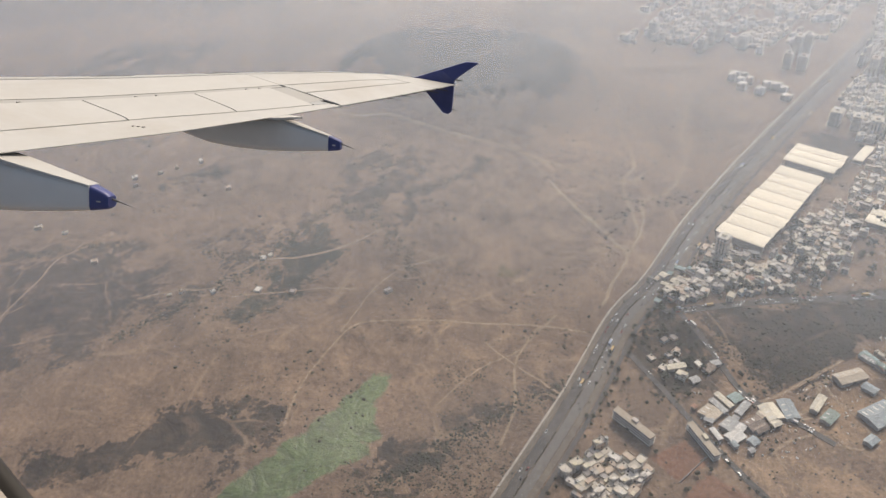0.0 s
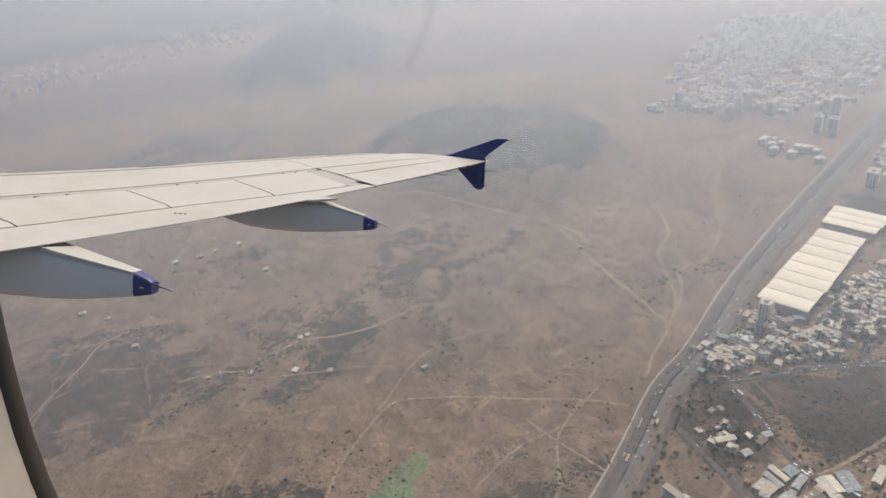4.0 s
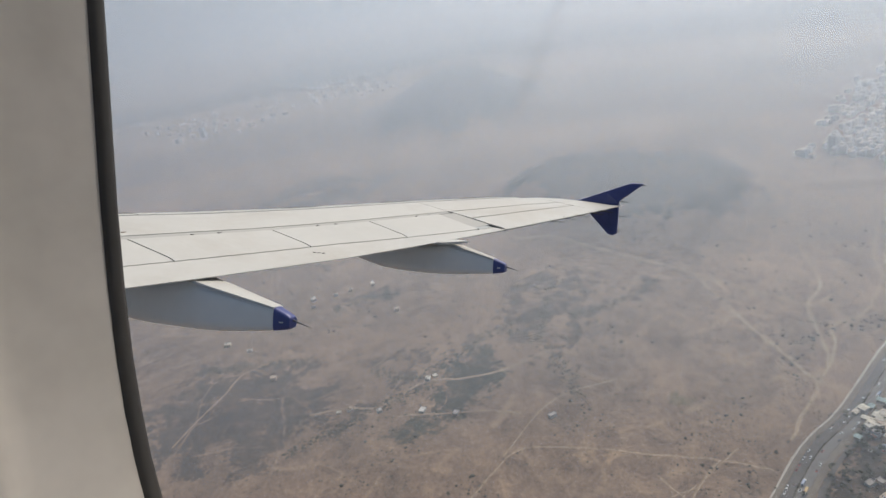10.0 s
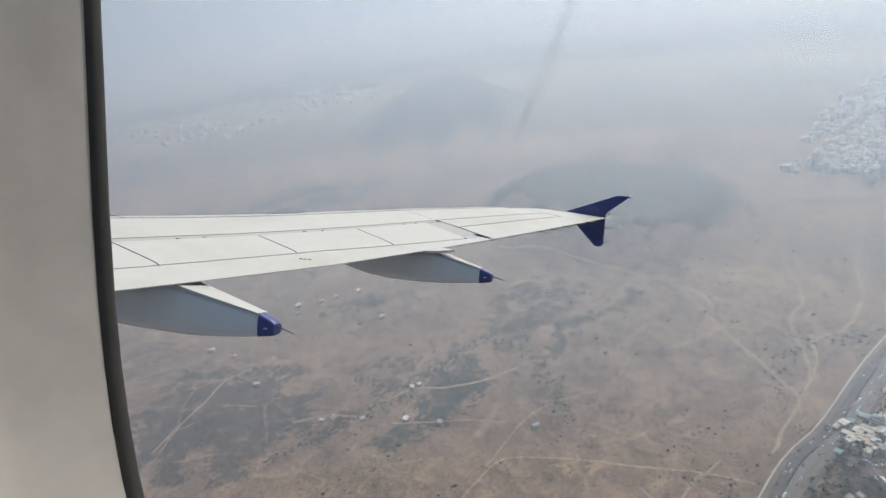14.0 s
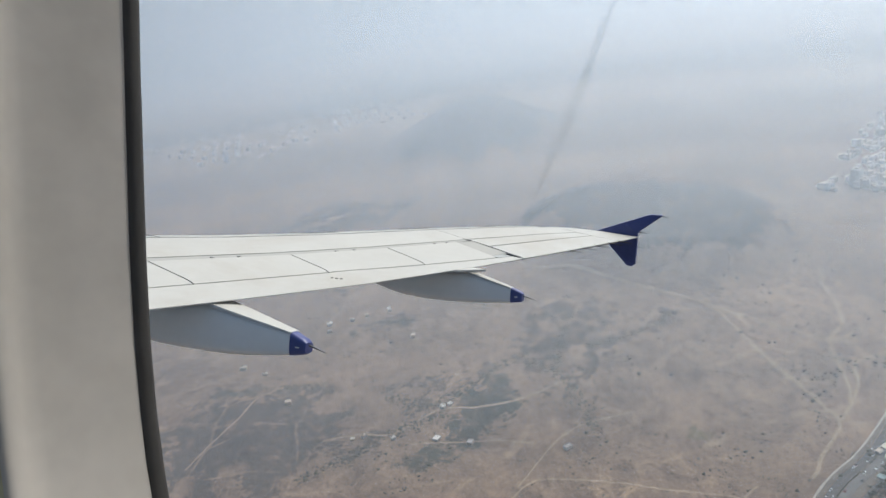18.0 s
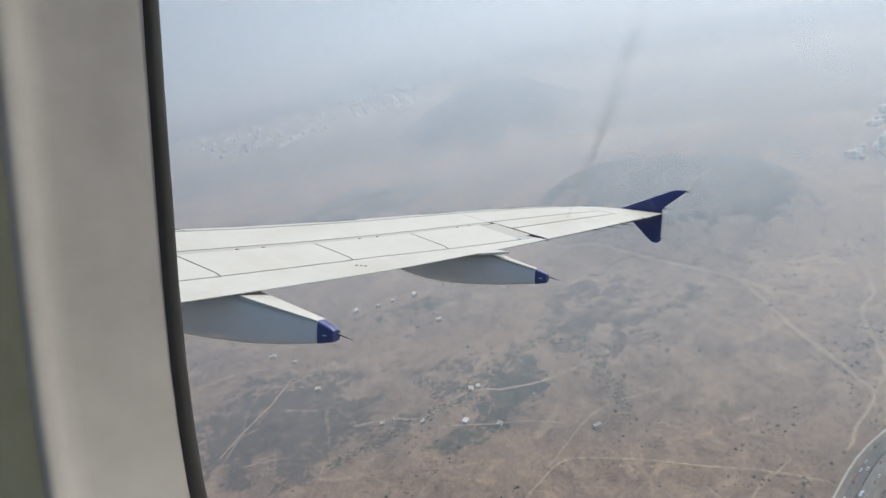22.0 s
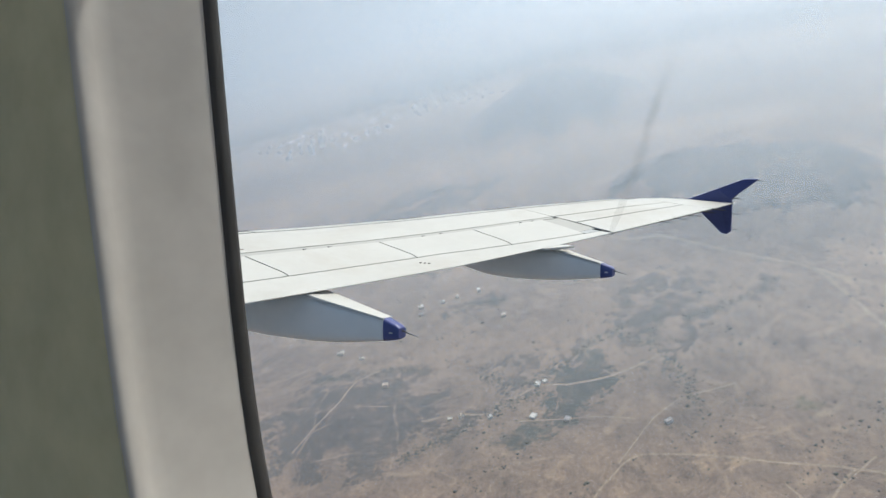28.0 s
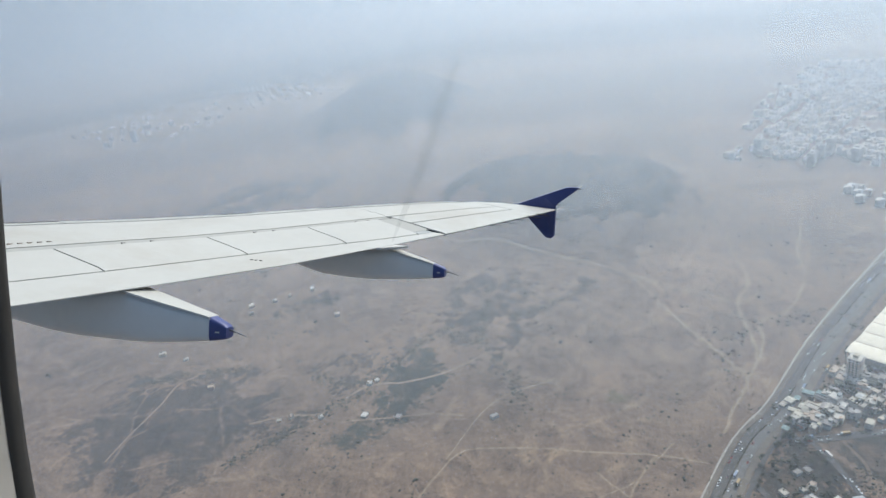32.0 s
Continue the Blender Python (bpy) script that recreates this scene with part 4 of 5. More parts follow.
def great_hall(name, x, y, length, width, turn, bays, height, label):
    """A long industrial hall roofed by a row of shallow vaults."""
    ob = thing(name, Matrix.Translation((x, y, 0)) @ Matrix.Rotation(radians(turn), 4, "Z"), label, "hall")
    a, b, step = length / 2, width / 2, length / bays
    part("walls", Shape().box(-a + 2, -b + 2, -0.3, a - 2, b - 2, height - 3).mesh("walls", CONC), ob)
    for k in range(bays):
        x0 = -a + k * step
        over = rng.uniform(0, 2.5)
        rings = []
        for yy in (-b - over, b + rng.uniform(0, 2.5)):
            up = [(x0 + step * j / 8, yy, height + 1.5 * math.sin(math.pi * j / 8) ** 0.7) for j in range(9)]
            rings.append(up + [(p[0], yy, p[2] - 0.5) for p in up[::-1]])
        part("roof_bay", Shape().loft(rings).mesh("roof_bay", SHEETS["hall"]), ob)
        if k:
            part("gutter", Shape().box(x0 - 0.5, -b, height - 0.2, x0 + 0.5, b, height + 0.25).mesh("gutter", SHEETS["brown"]), ob)
    for k in range(bays + 1):
        for yy in (-b, b):
            part("column", Shape().box(-a + k * step - 0.5, yy - 0.5, -0.3, -a + k * step + 0.5, yy + 0.5, height).mesh("column", CONC), ob)
    return ob


great_hall("assembly_hall", 896, 232, 216, 62, -43.5, 8, 12, "huge cream hall roofed by eight shallow vaults")
great_hall("assembly_hall", 1010, 122, 62, 72, -43.5, 3, 12, "cream vaulted hall beside the long hall")
great_hall("long_hall", 855, 48, 128, 24, -45.5, 1, 9, "long narrow cream-roofed hall")
great_hall("depot_hall", 851, 106, 40, 26, -44, 2, 8, "low depot under a cream roof")
great_hall("goods_shed", 1024, 42, 56, 12, -45, 1, 7, "long pale goods shed")
for spec in ((468, -139, 16, 5, -45), (446, -142, 30, 6, 142)):
    shed("white", *spec, 4)


# ---- houses ----
def house_meshes(w, d, h, seed):
    rn = random.Random(seed)
    sq = lambda g, z: [(-w / 2 - g, -d / 2 - g, z), (w / 2 + g, -d / 2 - g, z), (w / 2 + g, d / 2 + g, z), (-w / 2 - g, d / 2 + g, z)]
    shell = [sq(0, -0.4)]
    for z in range(3, int(h), 3):
        shell += [sq(0, z), sq(0.5, z + 0.01), sq(0.5, z + 0.22), sq(0, z + 0.23)]
    walls = Shape().loft(shell + [sq(0, h)])
    roof = Shape().loft([sq(0.2, h), sq(0.2, h + 0.15), sq(0, h + 0.16), sq(0, h + 0.95), sq(-0.25, h + 0.95), sq(-0.25, h + 0.18)])
    hx, hy = -w / 2 + 0.4, -d / 2 + 0.4
    hq = lambda g, z: [(hx - g, hy - g, z), (hx + w * 0.35 + g, hy - g, z), (hx + w * 0.35 + g, hy + d * 0.4 + g, z), (hx - g, hy + d * 0.4 + g, z)]
    head = Shape().loft([hq(0, h + 0.15), hq(0, h + 2.6), hq(0.2, h + 2.61), hq(0.2, h + 2.8)])
    tank = Shape()
    c, r = (w * 0.25, d * 0.22), 0.8
    ring = lambda z, k: [(c[0] + r * k * math.cos(i * 0.785), c[1] + r * k * math.sin(i * 0.785), z) for i in range(8)]
    tank.loft([ring(h + 0.15, 1), ring(h + 1.3, 1), ring(h + 1.6, 0.5)])
    spots = []
    for z in range(int(h // 3)):
        for k in range(2):
            spots.append((-w / 4 + k * w / 2, -d / 2 - 0.02, z * 3 + 1.6, 0))
            spots.append((-w / 2 - 0.02, -d / 4 + k * d / 2, z * 3 + 1.6, 90))
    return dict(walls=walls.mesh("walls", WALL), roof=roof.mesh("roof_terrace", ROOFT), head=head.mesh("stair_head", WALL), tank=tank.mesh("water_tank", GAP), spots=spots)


WINDOW = Shape().box(-0.65, -0.06, -0.65, 0.65, 0.3, 0.65).mesh("window", PANE)
KINDS = [house_meshes(w, d, h, k) for k, (w, d, h) in enumerate(((8, 10, 6), (9, 9, 9), (7, 12, 6), (11, 9, 9), (8, 8, 3.4), (12, 8, 6), (10, 12, 12), (6, 7, 3.4)))]


NAMES = {"huts": "hut", "workshop houses": "workshop", "outbuildings": "outbuilding", "ruins": "ruined_shed", "shop houses": "shop", "farm houses": "farmhouse", "hamlet houses": "farmhouse", "slope huts": "hut", "houses between the halls": "row_house", "row houses": "row_house"}


def house(x, y, turn, kind, label, group, windows=True):
    k = KINDS[kind]
    ob = thing(NAMES.get(group, "house"), Matrix.Translation((x, y, hill(x, y))) @ Matrix.Rotation(radians(turn), 4, "Z") @ Matrix.Diagonal((rng.uniform(0.7, 1.35), rng.uniform(0.7, 1.35), rng.uniform(0.7, 1.2), 1)), label, NAMES.get(group, "house").replace("_", " "), group)
    part("walls", k["walls"], ob)
    part("roof_terrace", k["roof"], ob)
    if kind not in (4, 7) and rng.random() < 0.6:
        part("stair_head", k["head"], ob)
    if rng.random() < 0.5:
        part("water_tank", k["tank"], ob)
    if windows:
        for wx, wy, wz, a in k["spots"][:8]:
            part("window", WINDOW, ob, m=pose(wx, wy, wz, 0, 0, -a))


def quarter(corners, nu, nv, turn, label, group, keep=0.85, kinds=(0, 1, 2, 3, 5), windows=True):
    """Houses in rows over a four-cornered plot."""
    a, b, c, d = [Vector(p) for p in corners]
    for i in range(nu):
        for j in range(nv):
            if rng.random() > keep:
                continue
            u, v = (i + 0.5 + rng.uniform(-0.2, 0.2)) / nu, (j + 0.5 + rng.uniform(-0.2, 0.2)) / nv
            p = (a.lerp(b, u)).lerp(d.lerp(c, u), v)
            house(p.x, p.y, turn + rng.choice((0, 90)) + rng.gauss(0, 7), rng.choice(kinds), label, group, windows)


quarter([(463, 592), (522, 549), (479, 506), (425, 552)], 9, 6, -55, "cream flat-roofed house in a packed row beside the highway", "houses beside the highway")
quarter([(476, 602), (496, 580), (471, 551), (436, 561)], 3, 3, -55, "cream flat-roofed house in a packed row beside the highway", "houses beside the highway")
quarter([(827, 362), (791, 238), (729, 214), (711, 317)], 9, 6, -43, "flat-roofed house in the packed settlement by the hall", "settlement houses", keep=0.66)
quarter([(791, 238), (882, 160), (827, 134), (729, 214)], 9, 6, -43, "flat-roofed house in the packed settlement by the hall", "settlement houses", keep=0.66)
quarter([(897, 131), (1060, 0), (991, -12), (867, 102)], 12, 4, -43, "flat-roofed house between the halls", "houses between the halls", windows=False)
quarter([(894, 86), (967, 22), (940, 14), (878, 70)], 5, 2, -43, "flat-roofed house between the halls", "houses between the halls", windows=False)
quarter([(843, -27), (854, -93), (833, -98), (812, -33)], 6, 2, -43, "pale row house at the edge of the plot", "row houses")
quarter([(676, 16), (688, -64), (667, -68), (650, 5)], 8, 2, -55, "small flat-roofed workshop house in a row", "workshop houses", keep=0.7, kinds=(4, 7, 0))
quarter([(650, 16), (661, -29), (600, -58), (585, -17)], 7, 6, -55, "tiny tin-roofed hut in a crowded yard", "huts", keep=0.8, kinds=(7, 4), windows=False)
quarter([(661, 81), (679, 16), (640, -12), (624, 43)], 7, 4, -55, "small flat-roofed workshop house in a row", "workshop houses", keep=0.6, kinds=(4, 7, 0), windows=False)
quarter([(642, -61), (644, -118), (616, -110), (600, -53)], 6, 3, -55, "small flat-roofed house behind the sheds", "workshop houses", keep=0.6, kinds=(4, 7, 0))
quarter([(630, -136), (619, -192), (594, -190), (608, -138)], 6, 2, -55, "scattered farm house with grey roof", "farm houses", keep=0.6, kinds=(4, 7, 0))
quarter([(649, 486), (662, 434), (606, 394), (604, 466)], 4, 3, -55, "ruined grey shed in the scrub", "ruins", keep=0.5, kinds=(7, 4), windows=False)
quarter([(612, 253), (635, 163), (582, 151), (554, 231)], 8, 4, -65, "small grey outbuilding between the sheds", "outbuildings", keep=0.45, kinds=(7, 4), windows=False)
quarter([(754, 377), (796, 352), (713, 318), (701, 351)], 3, 3, -43, "flat-roofed house in the packed settlement by the hall", "settlement houses", keep=0.66)
quarter([(726, 432), (782, 374), (730, 356), (709, 414)], 7, 4, -43, "cream flat-roofed house at the busy junction", "junction houses", keep=0.8)
quarter([(830, 246), (916, 137), (848, 131), (746, 241)], 10, 7, -43, "flat-roofed house in the packed settlement by the hall", "settlement houses", keep=0.66, windows=False)
quarter([(781, 372), (829, 320), (797, 312), (739, 355)], 5, 4, -43, "flat-roofed house in the packed settlement by the hall", "settlement houses", keep=0.75)
quarter([(755, 352), (773, 271), (739, 230), (715, 340)], 9, 3, -60, "low tin-roofed shop house along the cross road", "shop houses", keep=0.7, kinds=(4, 7, 0), windows=False)
quarter([(668, 479), (650, 435), (590, 417), (576, 459)], 4, 4, -43, "small pale house among trees", "houses among trees", keep=0.35, kinds=(4, 7, 0))

for x, y in ((855, 930), (862, 921), (782, 881), (796, 1025), (787, 982), (787, 925), (770, 760), (792, 1040)):
    house(x, y, rng.uniform(0, 90), 7, "small whitewashed hut beside a dry gully", "slope huts", False)
quarter([(1190, 1230), (1140, 1010), (1050, 1010), (1080, 1180)], 8, 5, 20, "pale hamlet house scattered under the haze", "hamlet houses", keep=0.2, kinds=(4, 7), windows=False)
quarter([(990, 1300), (935, 1140), (860, 1150), (880, 1300)], 6, 4, 20, "pale hamlet house scattered under the haze", "hamlet houses", keep=0.18, kinds=(4, 7), windows=False)


def slab_block(x, y, length, width, turn, floors):
    """A long school-like block: walls, flat roof, floor bands and a window for each bay."""
    ob = thing("school_block", Matrix.Translation((x, y, 0)) @ Matrix.Rotation(radians(turn), 4, "Z"), "long three-storey block with rows of dark windows", "block", "long blocks")
    h, a, b = floors * 3.3, length / 2, width / 2
    part("walls", Shape().box(-a, -b, -0.4, a, b, h).mesh("walls", CONC), ob)
    part("roof_slab", Shape().box(-a - 0.6, -b - 0.6, h, a + 0.6, b + 0.6, h + 0.4).mesh("roof_slab", TAN), ob)
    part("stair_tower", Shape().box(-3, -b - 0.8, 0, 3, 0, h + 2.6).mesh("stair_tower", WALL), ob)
    for f in range(floors):
        part("floor_band", Shape().box(-a - 0.4, -b - 0.9, f * 3.3 + 2.9, a + 0.4, b + 0.9, f * 3.3 + 3.25).mesh("floor_band", SHEETS["white"]), ob)
        for k in range(int(length / 4)):
            for sgn in (-1, 1):
                part("window", WINDOW, ob, m=pose(-a + 2 + 4 * k, sgn * (b + 0.02), f * 3.3 + 1.6, 0, 0, 0 if sgn < 0 else 180) @ Matrix.Diagonal((2.4, 1, 1.45, 1)))


slab_block(528, 514, 46, 6.5, 35, 4)
slab_block(506, 453, 42, 6, 18, 3)
slab_block(418, 589, 42, 7, 34, 4)

for k in range(34):
    p = Vector((708, 432)).lerp(Vector((760, 250)), rng.random()) + Vector((rng.uniform(0, 60), rng.uniform(-20, 20)))
    shed(rng.choice(("cream", "teal", "grey", "tan", "rust", "white")), p.x, p.y, rng.uniform(6, 14), rng.uniform(5, 9), rng.choice((-43, 47)) + rng.gauss(0, 10), rng.uniform(3.5, 7))

# ---- the far town ----
def far_town(name, poly, cell, turn, heights, label, seed, gaps=(), big=0.0, rag=0.0, thin=0.12):
    rn = random.Random(seed)
    s, r, g = Shape(), Shape(), Shape()
    xs, ys = [p[0] for p in poly], [p[1] for p in poly]
    cx, cy = sum(xs) / len(xs), sum(ys) / len(ys)
    c, sn = math.cos(radians(turn)), math.sin(radians(turn))
    span = int(max(max(xs) - min(xs), max(ys) - min(ys)) / cell) + 2
    for i in range(-span, span):
        for j in range(-span, span):
            if i % 7 == 0 or j % 11 == 0 or rn.random() < thin:
                continue
            u, v = i * cell + rn.uniform(-2.5, 2.5), j * cell + rn.uniform(-2.5, 2.5)
            x, y = cx + u * c - v * sn, cy + u * sn + v * c
            if not inside(x, y, [poly]) or inside(x, y, gaps) or noise.noise((x / 110, y / 110, 2.0)) < -0.42:
                continue
            if rag and depth(x, y, poly) + rag * noise.noise((x / 70, y / 70, 4.0)) < rag * 0.3 - rag * 0.3 * rn.random():
                continue
            tall = noise.noise((x / 160, y / 160, 9.0)) > 0.32 and rn.random() < 0.4
            h = rn.choice(heights) * (2.4 if tall else 1)
            w, d = rn.uniform(0.65, 1.02) * cell, rn.uniform(0.65, 1.02) * cell
            if big:
                w, d = rn.uniform(0.6, 1.5) * big, rn.uniform(0.6, 1.5) * big
            m = Matrix.Translation((x, y, hill(x, y))) @ Matrix.Rotation(radians(turn + rn.uniform(-5, 5)), 4, "Z")
            s.box(-w / 2, -d / 2, -0.4, w / 2, d / 2, h, m)
            r.box(-w / 2 + 0.3, -d / 2 + 0.3, h, w / 2 - 0.3, d / 2 - 0.3, h + 0.12, m)
            s.box(-w / 2 + 0.5, -d / 2 + 0.5, h, -w / 2 + 0.5 + w * 0.35, -d / 2 + 0.5 + d * 0.4, h + 2.5, m)
            for z in range(int(h // 3)):
                for k in range(2):
                    g.box(-w / 3 + k * w / 2 - 0.6, -d / 2 - 0.06, z * 3 + 1, -w / 3 + k * w / 2 + 0.6, -d / 2 + 0.1, z * 3 + 2.2, m)
                    g.box(-w / 2 - 0.06, -d / 3 + k * d / 2 - 0.6, z * 3 + 1, -w / 2 + 0.1, -d / 3 + k * d / 2 + 0.6, z * 3 + 2.2, m)
    ob = thing(name, Matrix.Identity(4), label, "town", kind="stuff")
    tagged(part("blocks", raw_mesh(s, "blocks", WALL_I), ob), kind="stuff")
    tagged(part("terraces", raw_mesh(r, "terraces", ROOFT), ob), kind="stuff")
    tagged(part("windows", raw_mesh(g, "windows", PANE), ob), kind="stuff")


far_town_plan = [(1011, 38), (1231, -18), (1338, -104), (1549, -248), (1797, -390), (1724, -556), (1196, -582), (726, -401), (832, -280), (834, -240), (878, -196), (1041, -166), (1049, -93), (972, -16)]
far_town("far_town", far_town_plan, 9.6, -42.6, (6, 6, 9, 9, 12), "dense pale town of flat-roofed houses under haze", 31)
town_edge_plan = [(948, -94), (1022, -164), (878, -196), (813, -275), (716, -375), (633, -323), (695, -211), (748, -207), (785, -158), (838, -142), (898, -110)]
far_town("town_edge", town_edge_plan, 9, -50, (3.4, 6, 6, 9), "packed low houses at the edge of the town", 32)
north_town_plan = [(1560, 290), (1760, 190), (2104, 6), (2300, -200), (2100, -480), (1800, -420), (1640, -260), (1480, -100), (1440, 40), (1520, 150)]
far_town("town_north", north_town_plan, 13.0, -42.6, (6, 9, 9, 12, 15), "dense pale town beyond the highway under haze", 36, rag=150.0, thin=0.34)
colony_plan = [(1337, 170), (1357, 120), (1256, 46), (1233, 64), (1279, 124)]
far_town("colony", colony_plan, 16, -42, (9, 12, 12), "small white colony beyond the highway", 33)
for suburb_plan, cell, seed in (([(3112, 2120), (3683, 1954), (4033, 1672), (4222, 1224), (3949, 812), (3279, 947), (3131, 1275), (2958, 1532), (2851, 1790)], 27, 34),
                                ([(2471, 2302), (2651, 2045), (2771, 1810), (2958, 1532), (2717, 1339), (2509, 1673), (2303, 1845), (2269, 2099)], 58, 35)):
    far_town("hill_suburb", suburb_plan, cell, -20, (6, 9, 12, 15), "pale suburb far off in the haze", seed, big=14.0)


for k, plan in enumerate((far_town_plan, town_edge_plan)):
    bx = [p[0] for p in plan], [p[1] for p in plan]
    bushes("street_trees", 9000, (min(bx[0]), min(1900, max(bx[0])), min(bx[1]), max(bx[1])), 0.0, 1.0, 3.2, "dark tree tops between the town houses", 41 + k, plan)


def tower(x, y, w, d, floors, turn):
    """A slab of flats: body, balcony slabs, roof house and window columns."""
    ob = thing("apartment_tower", Matrix.Translation((x, y, hill(x, y))) @ Matrix.Rotation(radians(turn), 4, "Z"), "pale concrete apartment tower with balcony bands", "tower", "apartment towers")
    h = floors * 3.1
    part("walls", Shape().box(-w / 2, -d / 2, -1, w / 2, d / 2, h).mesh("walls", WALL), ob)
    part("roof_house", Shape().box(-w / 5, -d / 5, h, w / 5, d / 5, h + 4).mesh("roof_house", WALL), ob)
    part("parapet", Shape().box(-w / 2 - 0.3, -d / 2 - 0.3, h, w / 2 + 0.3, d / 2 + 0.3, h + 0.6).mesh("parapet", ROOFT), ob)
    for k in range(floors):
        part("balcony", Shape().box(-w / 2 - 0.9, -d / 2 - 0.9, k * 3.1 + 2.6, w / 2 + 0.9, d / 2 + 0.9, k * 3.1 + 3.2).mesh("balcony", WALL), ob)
        for sx in (-0.3, 0.05, 0.32):
            part("window", Shape().box(sx * w - 0.8, -d / 2 - 0.08, k * 3.1 + 0.8, sx * w + 0.8, -d / 2 + 0.2, k * 3.1 + 2.3).mesh("window", PANE), ob)
    for k in range(3):
        part("window_column", Shape().box(-w / 2 - 0.08, (k - 1) * d * 0.3 - 0.8, 0.8, -w / 2 + 0.2, (k - 1) * d * 0.3 + 0.8, h - 1).mesh("window_column", PANE), ob)


for k, (x, y, floors) in enumerate(((800, 335, 10), (1582, 213, 11), (1488, 140, 9), (1517, 114, 9), (1536, 88, 10), (1484, 58, 9), (1374, 14, 10), (1362, -9, 9), (1443, -35, 12), (1447, -55, 12), (1302, -110, 13), (1311, -133, 13), (1293, -153, 13), (1315, -182, 13), (1297, -197, 12), (1374, -242, 10), (1339, -263, 10), (1136, 33, 8), (1111, 12, 8), (1090, -8, 9), (1080, -26, 10), (1139, -99, 8), (1198, -173, 9), (1048, -231, 9), (1132, -289, 9), (1000, -243, 8))):
    tower(x, y, 14 + k % 3 * 4, 13 + k % 2 * 3, floors, -43 + k % 4 * 3)


# ---- clutter in the yards ----
def clutter(name, poly, count, seed, label):
    """Crates, carts, stacks and rubble strewn over a yard."""
    rn = random.Random(seed)
    s = Shape()
    xs, ys = [p[0] for p in poly], [p[1] for p in poly]
    for k in range(count):
        x, y = rn.uniform(min(xs), max(xs)), rn.uniform(min(ys), max(ys))
        if inside(x, y, [poly]) and noise.noise((x / 12, y / 12, seed * 1.0)) > -0.1:
            m = Matrix.Translation((x, y, 0.3)) @ Matrix.Rotation(rn.choice((-0.9, 0.67)) + rn.uniform(-0.3, 0.3), 4, "Z")
            l, w, h = rn.uniform(0.4, 2.6), rn.uniform(0.3, 1.4), rn.uniform(0.3, 1.8)
            s.box(-l / 2, -w / 2, 0, l / 2, w / 2, h * 0.6, m)
            s.box(-l / 3, -w / 2.4, h * 0.6, l / 2.2, w / 2.4, h, m)
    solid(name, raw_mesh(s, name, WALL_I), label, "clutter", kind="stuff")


clutter("yard_clutter", [(575, 440), (500, 450), (480, 380), (500, 300), (600, 240), (590, 300), (560, 350)], 380, 51, "carts, crates and rubble between the sheds")
clutter("yard_clutter", [(600, 260), (560, 150), (620, 60), (660, 60), (660, 150), (640, 230)], 380, 52, "stacked goods and scrap in the workshop yards")
clutter("street_clutter", [(690, 440), (720, 420), (722, 100), (900, 60), (820, 330), (740, 430)], 1000, 53, "stalls, tanks and lean-tos between the houses")

# ---- vehicles ----
CAR = [Shape().loft([[(-2.1, y, 0.35), (2.1, y, 0.35), (2.1, y, 0.8), (1.3, y, 0.95), (-2.0, y, 0.95)] for y in (-0.85, 0.85)]).mesh("body", palette("car paint", [(0.82, 0.82, 0.81), (0.7, 0.7, 0.7), (0.1, 0.1, 0.11), (0.85, 0.85, 0.83), (0.35, 0.05, 0.04), (0.8, 0.8, 0.78)], 0.3)),
       Shape().loft([[(-1.6, -0.75, 0.95), (0.9, -0.75, 0.95), (0.9, 0.75, 0.95), (-1.6, 0.75, 0.95)], [(-1.2, -0.62, 1.5), (0.3, -0.62, 1.5), (0.3, 0.62, 1.5), (-1.2, 0.62, 1.5)]]).mesh("cabin", PANE),
       Shape().loft([[(0.33 * math.cos(k * 0.785), y, 0.33 * math.sin(k * 0.785)) for k in range(8)] for y in (-0.1, 0.1)]).mesh("wheel", SEAL)]
TRUCK = [Shape().box(-5, -1.2, 0.9, 2.6, 1.2, 3.4).mesh("cargo_box", palette("truck paint", [(0.7, 0.68, 0.62), (0.45, 0.3, 0.12), (0.6, 0.62, 0.64), (0.25, 0.3, 0.4)], 0.5)),
         Shape().loft([[(2.8, y, 0.6), (4.8, y, 0.6), (4.8, y, 1.8), (4.4, y, 2.8), (2.8, y, 2.9)] for y in (-1.15, 1.15)]).mesh("cab", SHEETS["white"])]


def vehicle(x, y, turn, truck):
    z = hill(x, y) + 0.82
    ob = thing("truck" if truck else "car", Matrix.Translation((x, y, z)) @ Matrix.Rotation(turn, 4, "Z"), "loaded truck on the highway" if truck else "small car on the road", "truck" if truck else "car", "traffic")
    if truck:
        part("cargo_box", TRUCK[0], ob)
        part("cab", TRUCK[1], ob)
    else:
        part("body", CAR[0], ob)
        part("cabin", CAR[1], ob)
    for wx in ((-3.8, 3.6) if truck else (-1.3, 1.3)):
        for wy in ((-1.1, 1.1) if truck else (-0.8, 0.8)):
            part("wheel", CAR[2], ob, m=pose(wx, wy, 0.33) @ (Matrix.Scale(1.6, 4) if truck else Matrix.Identity(4)))


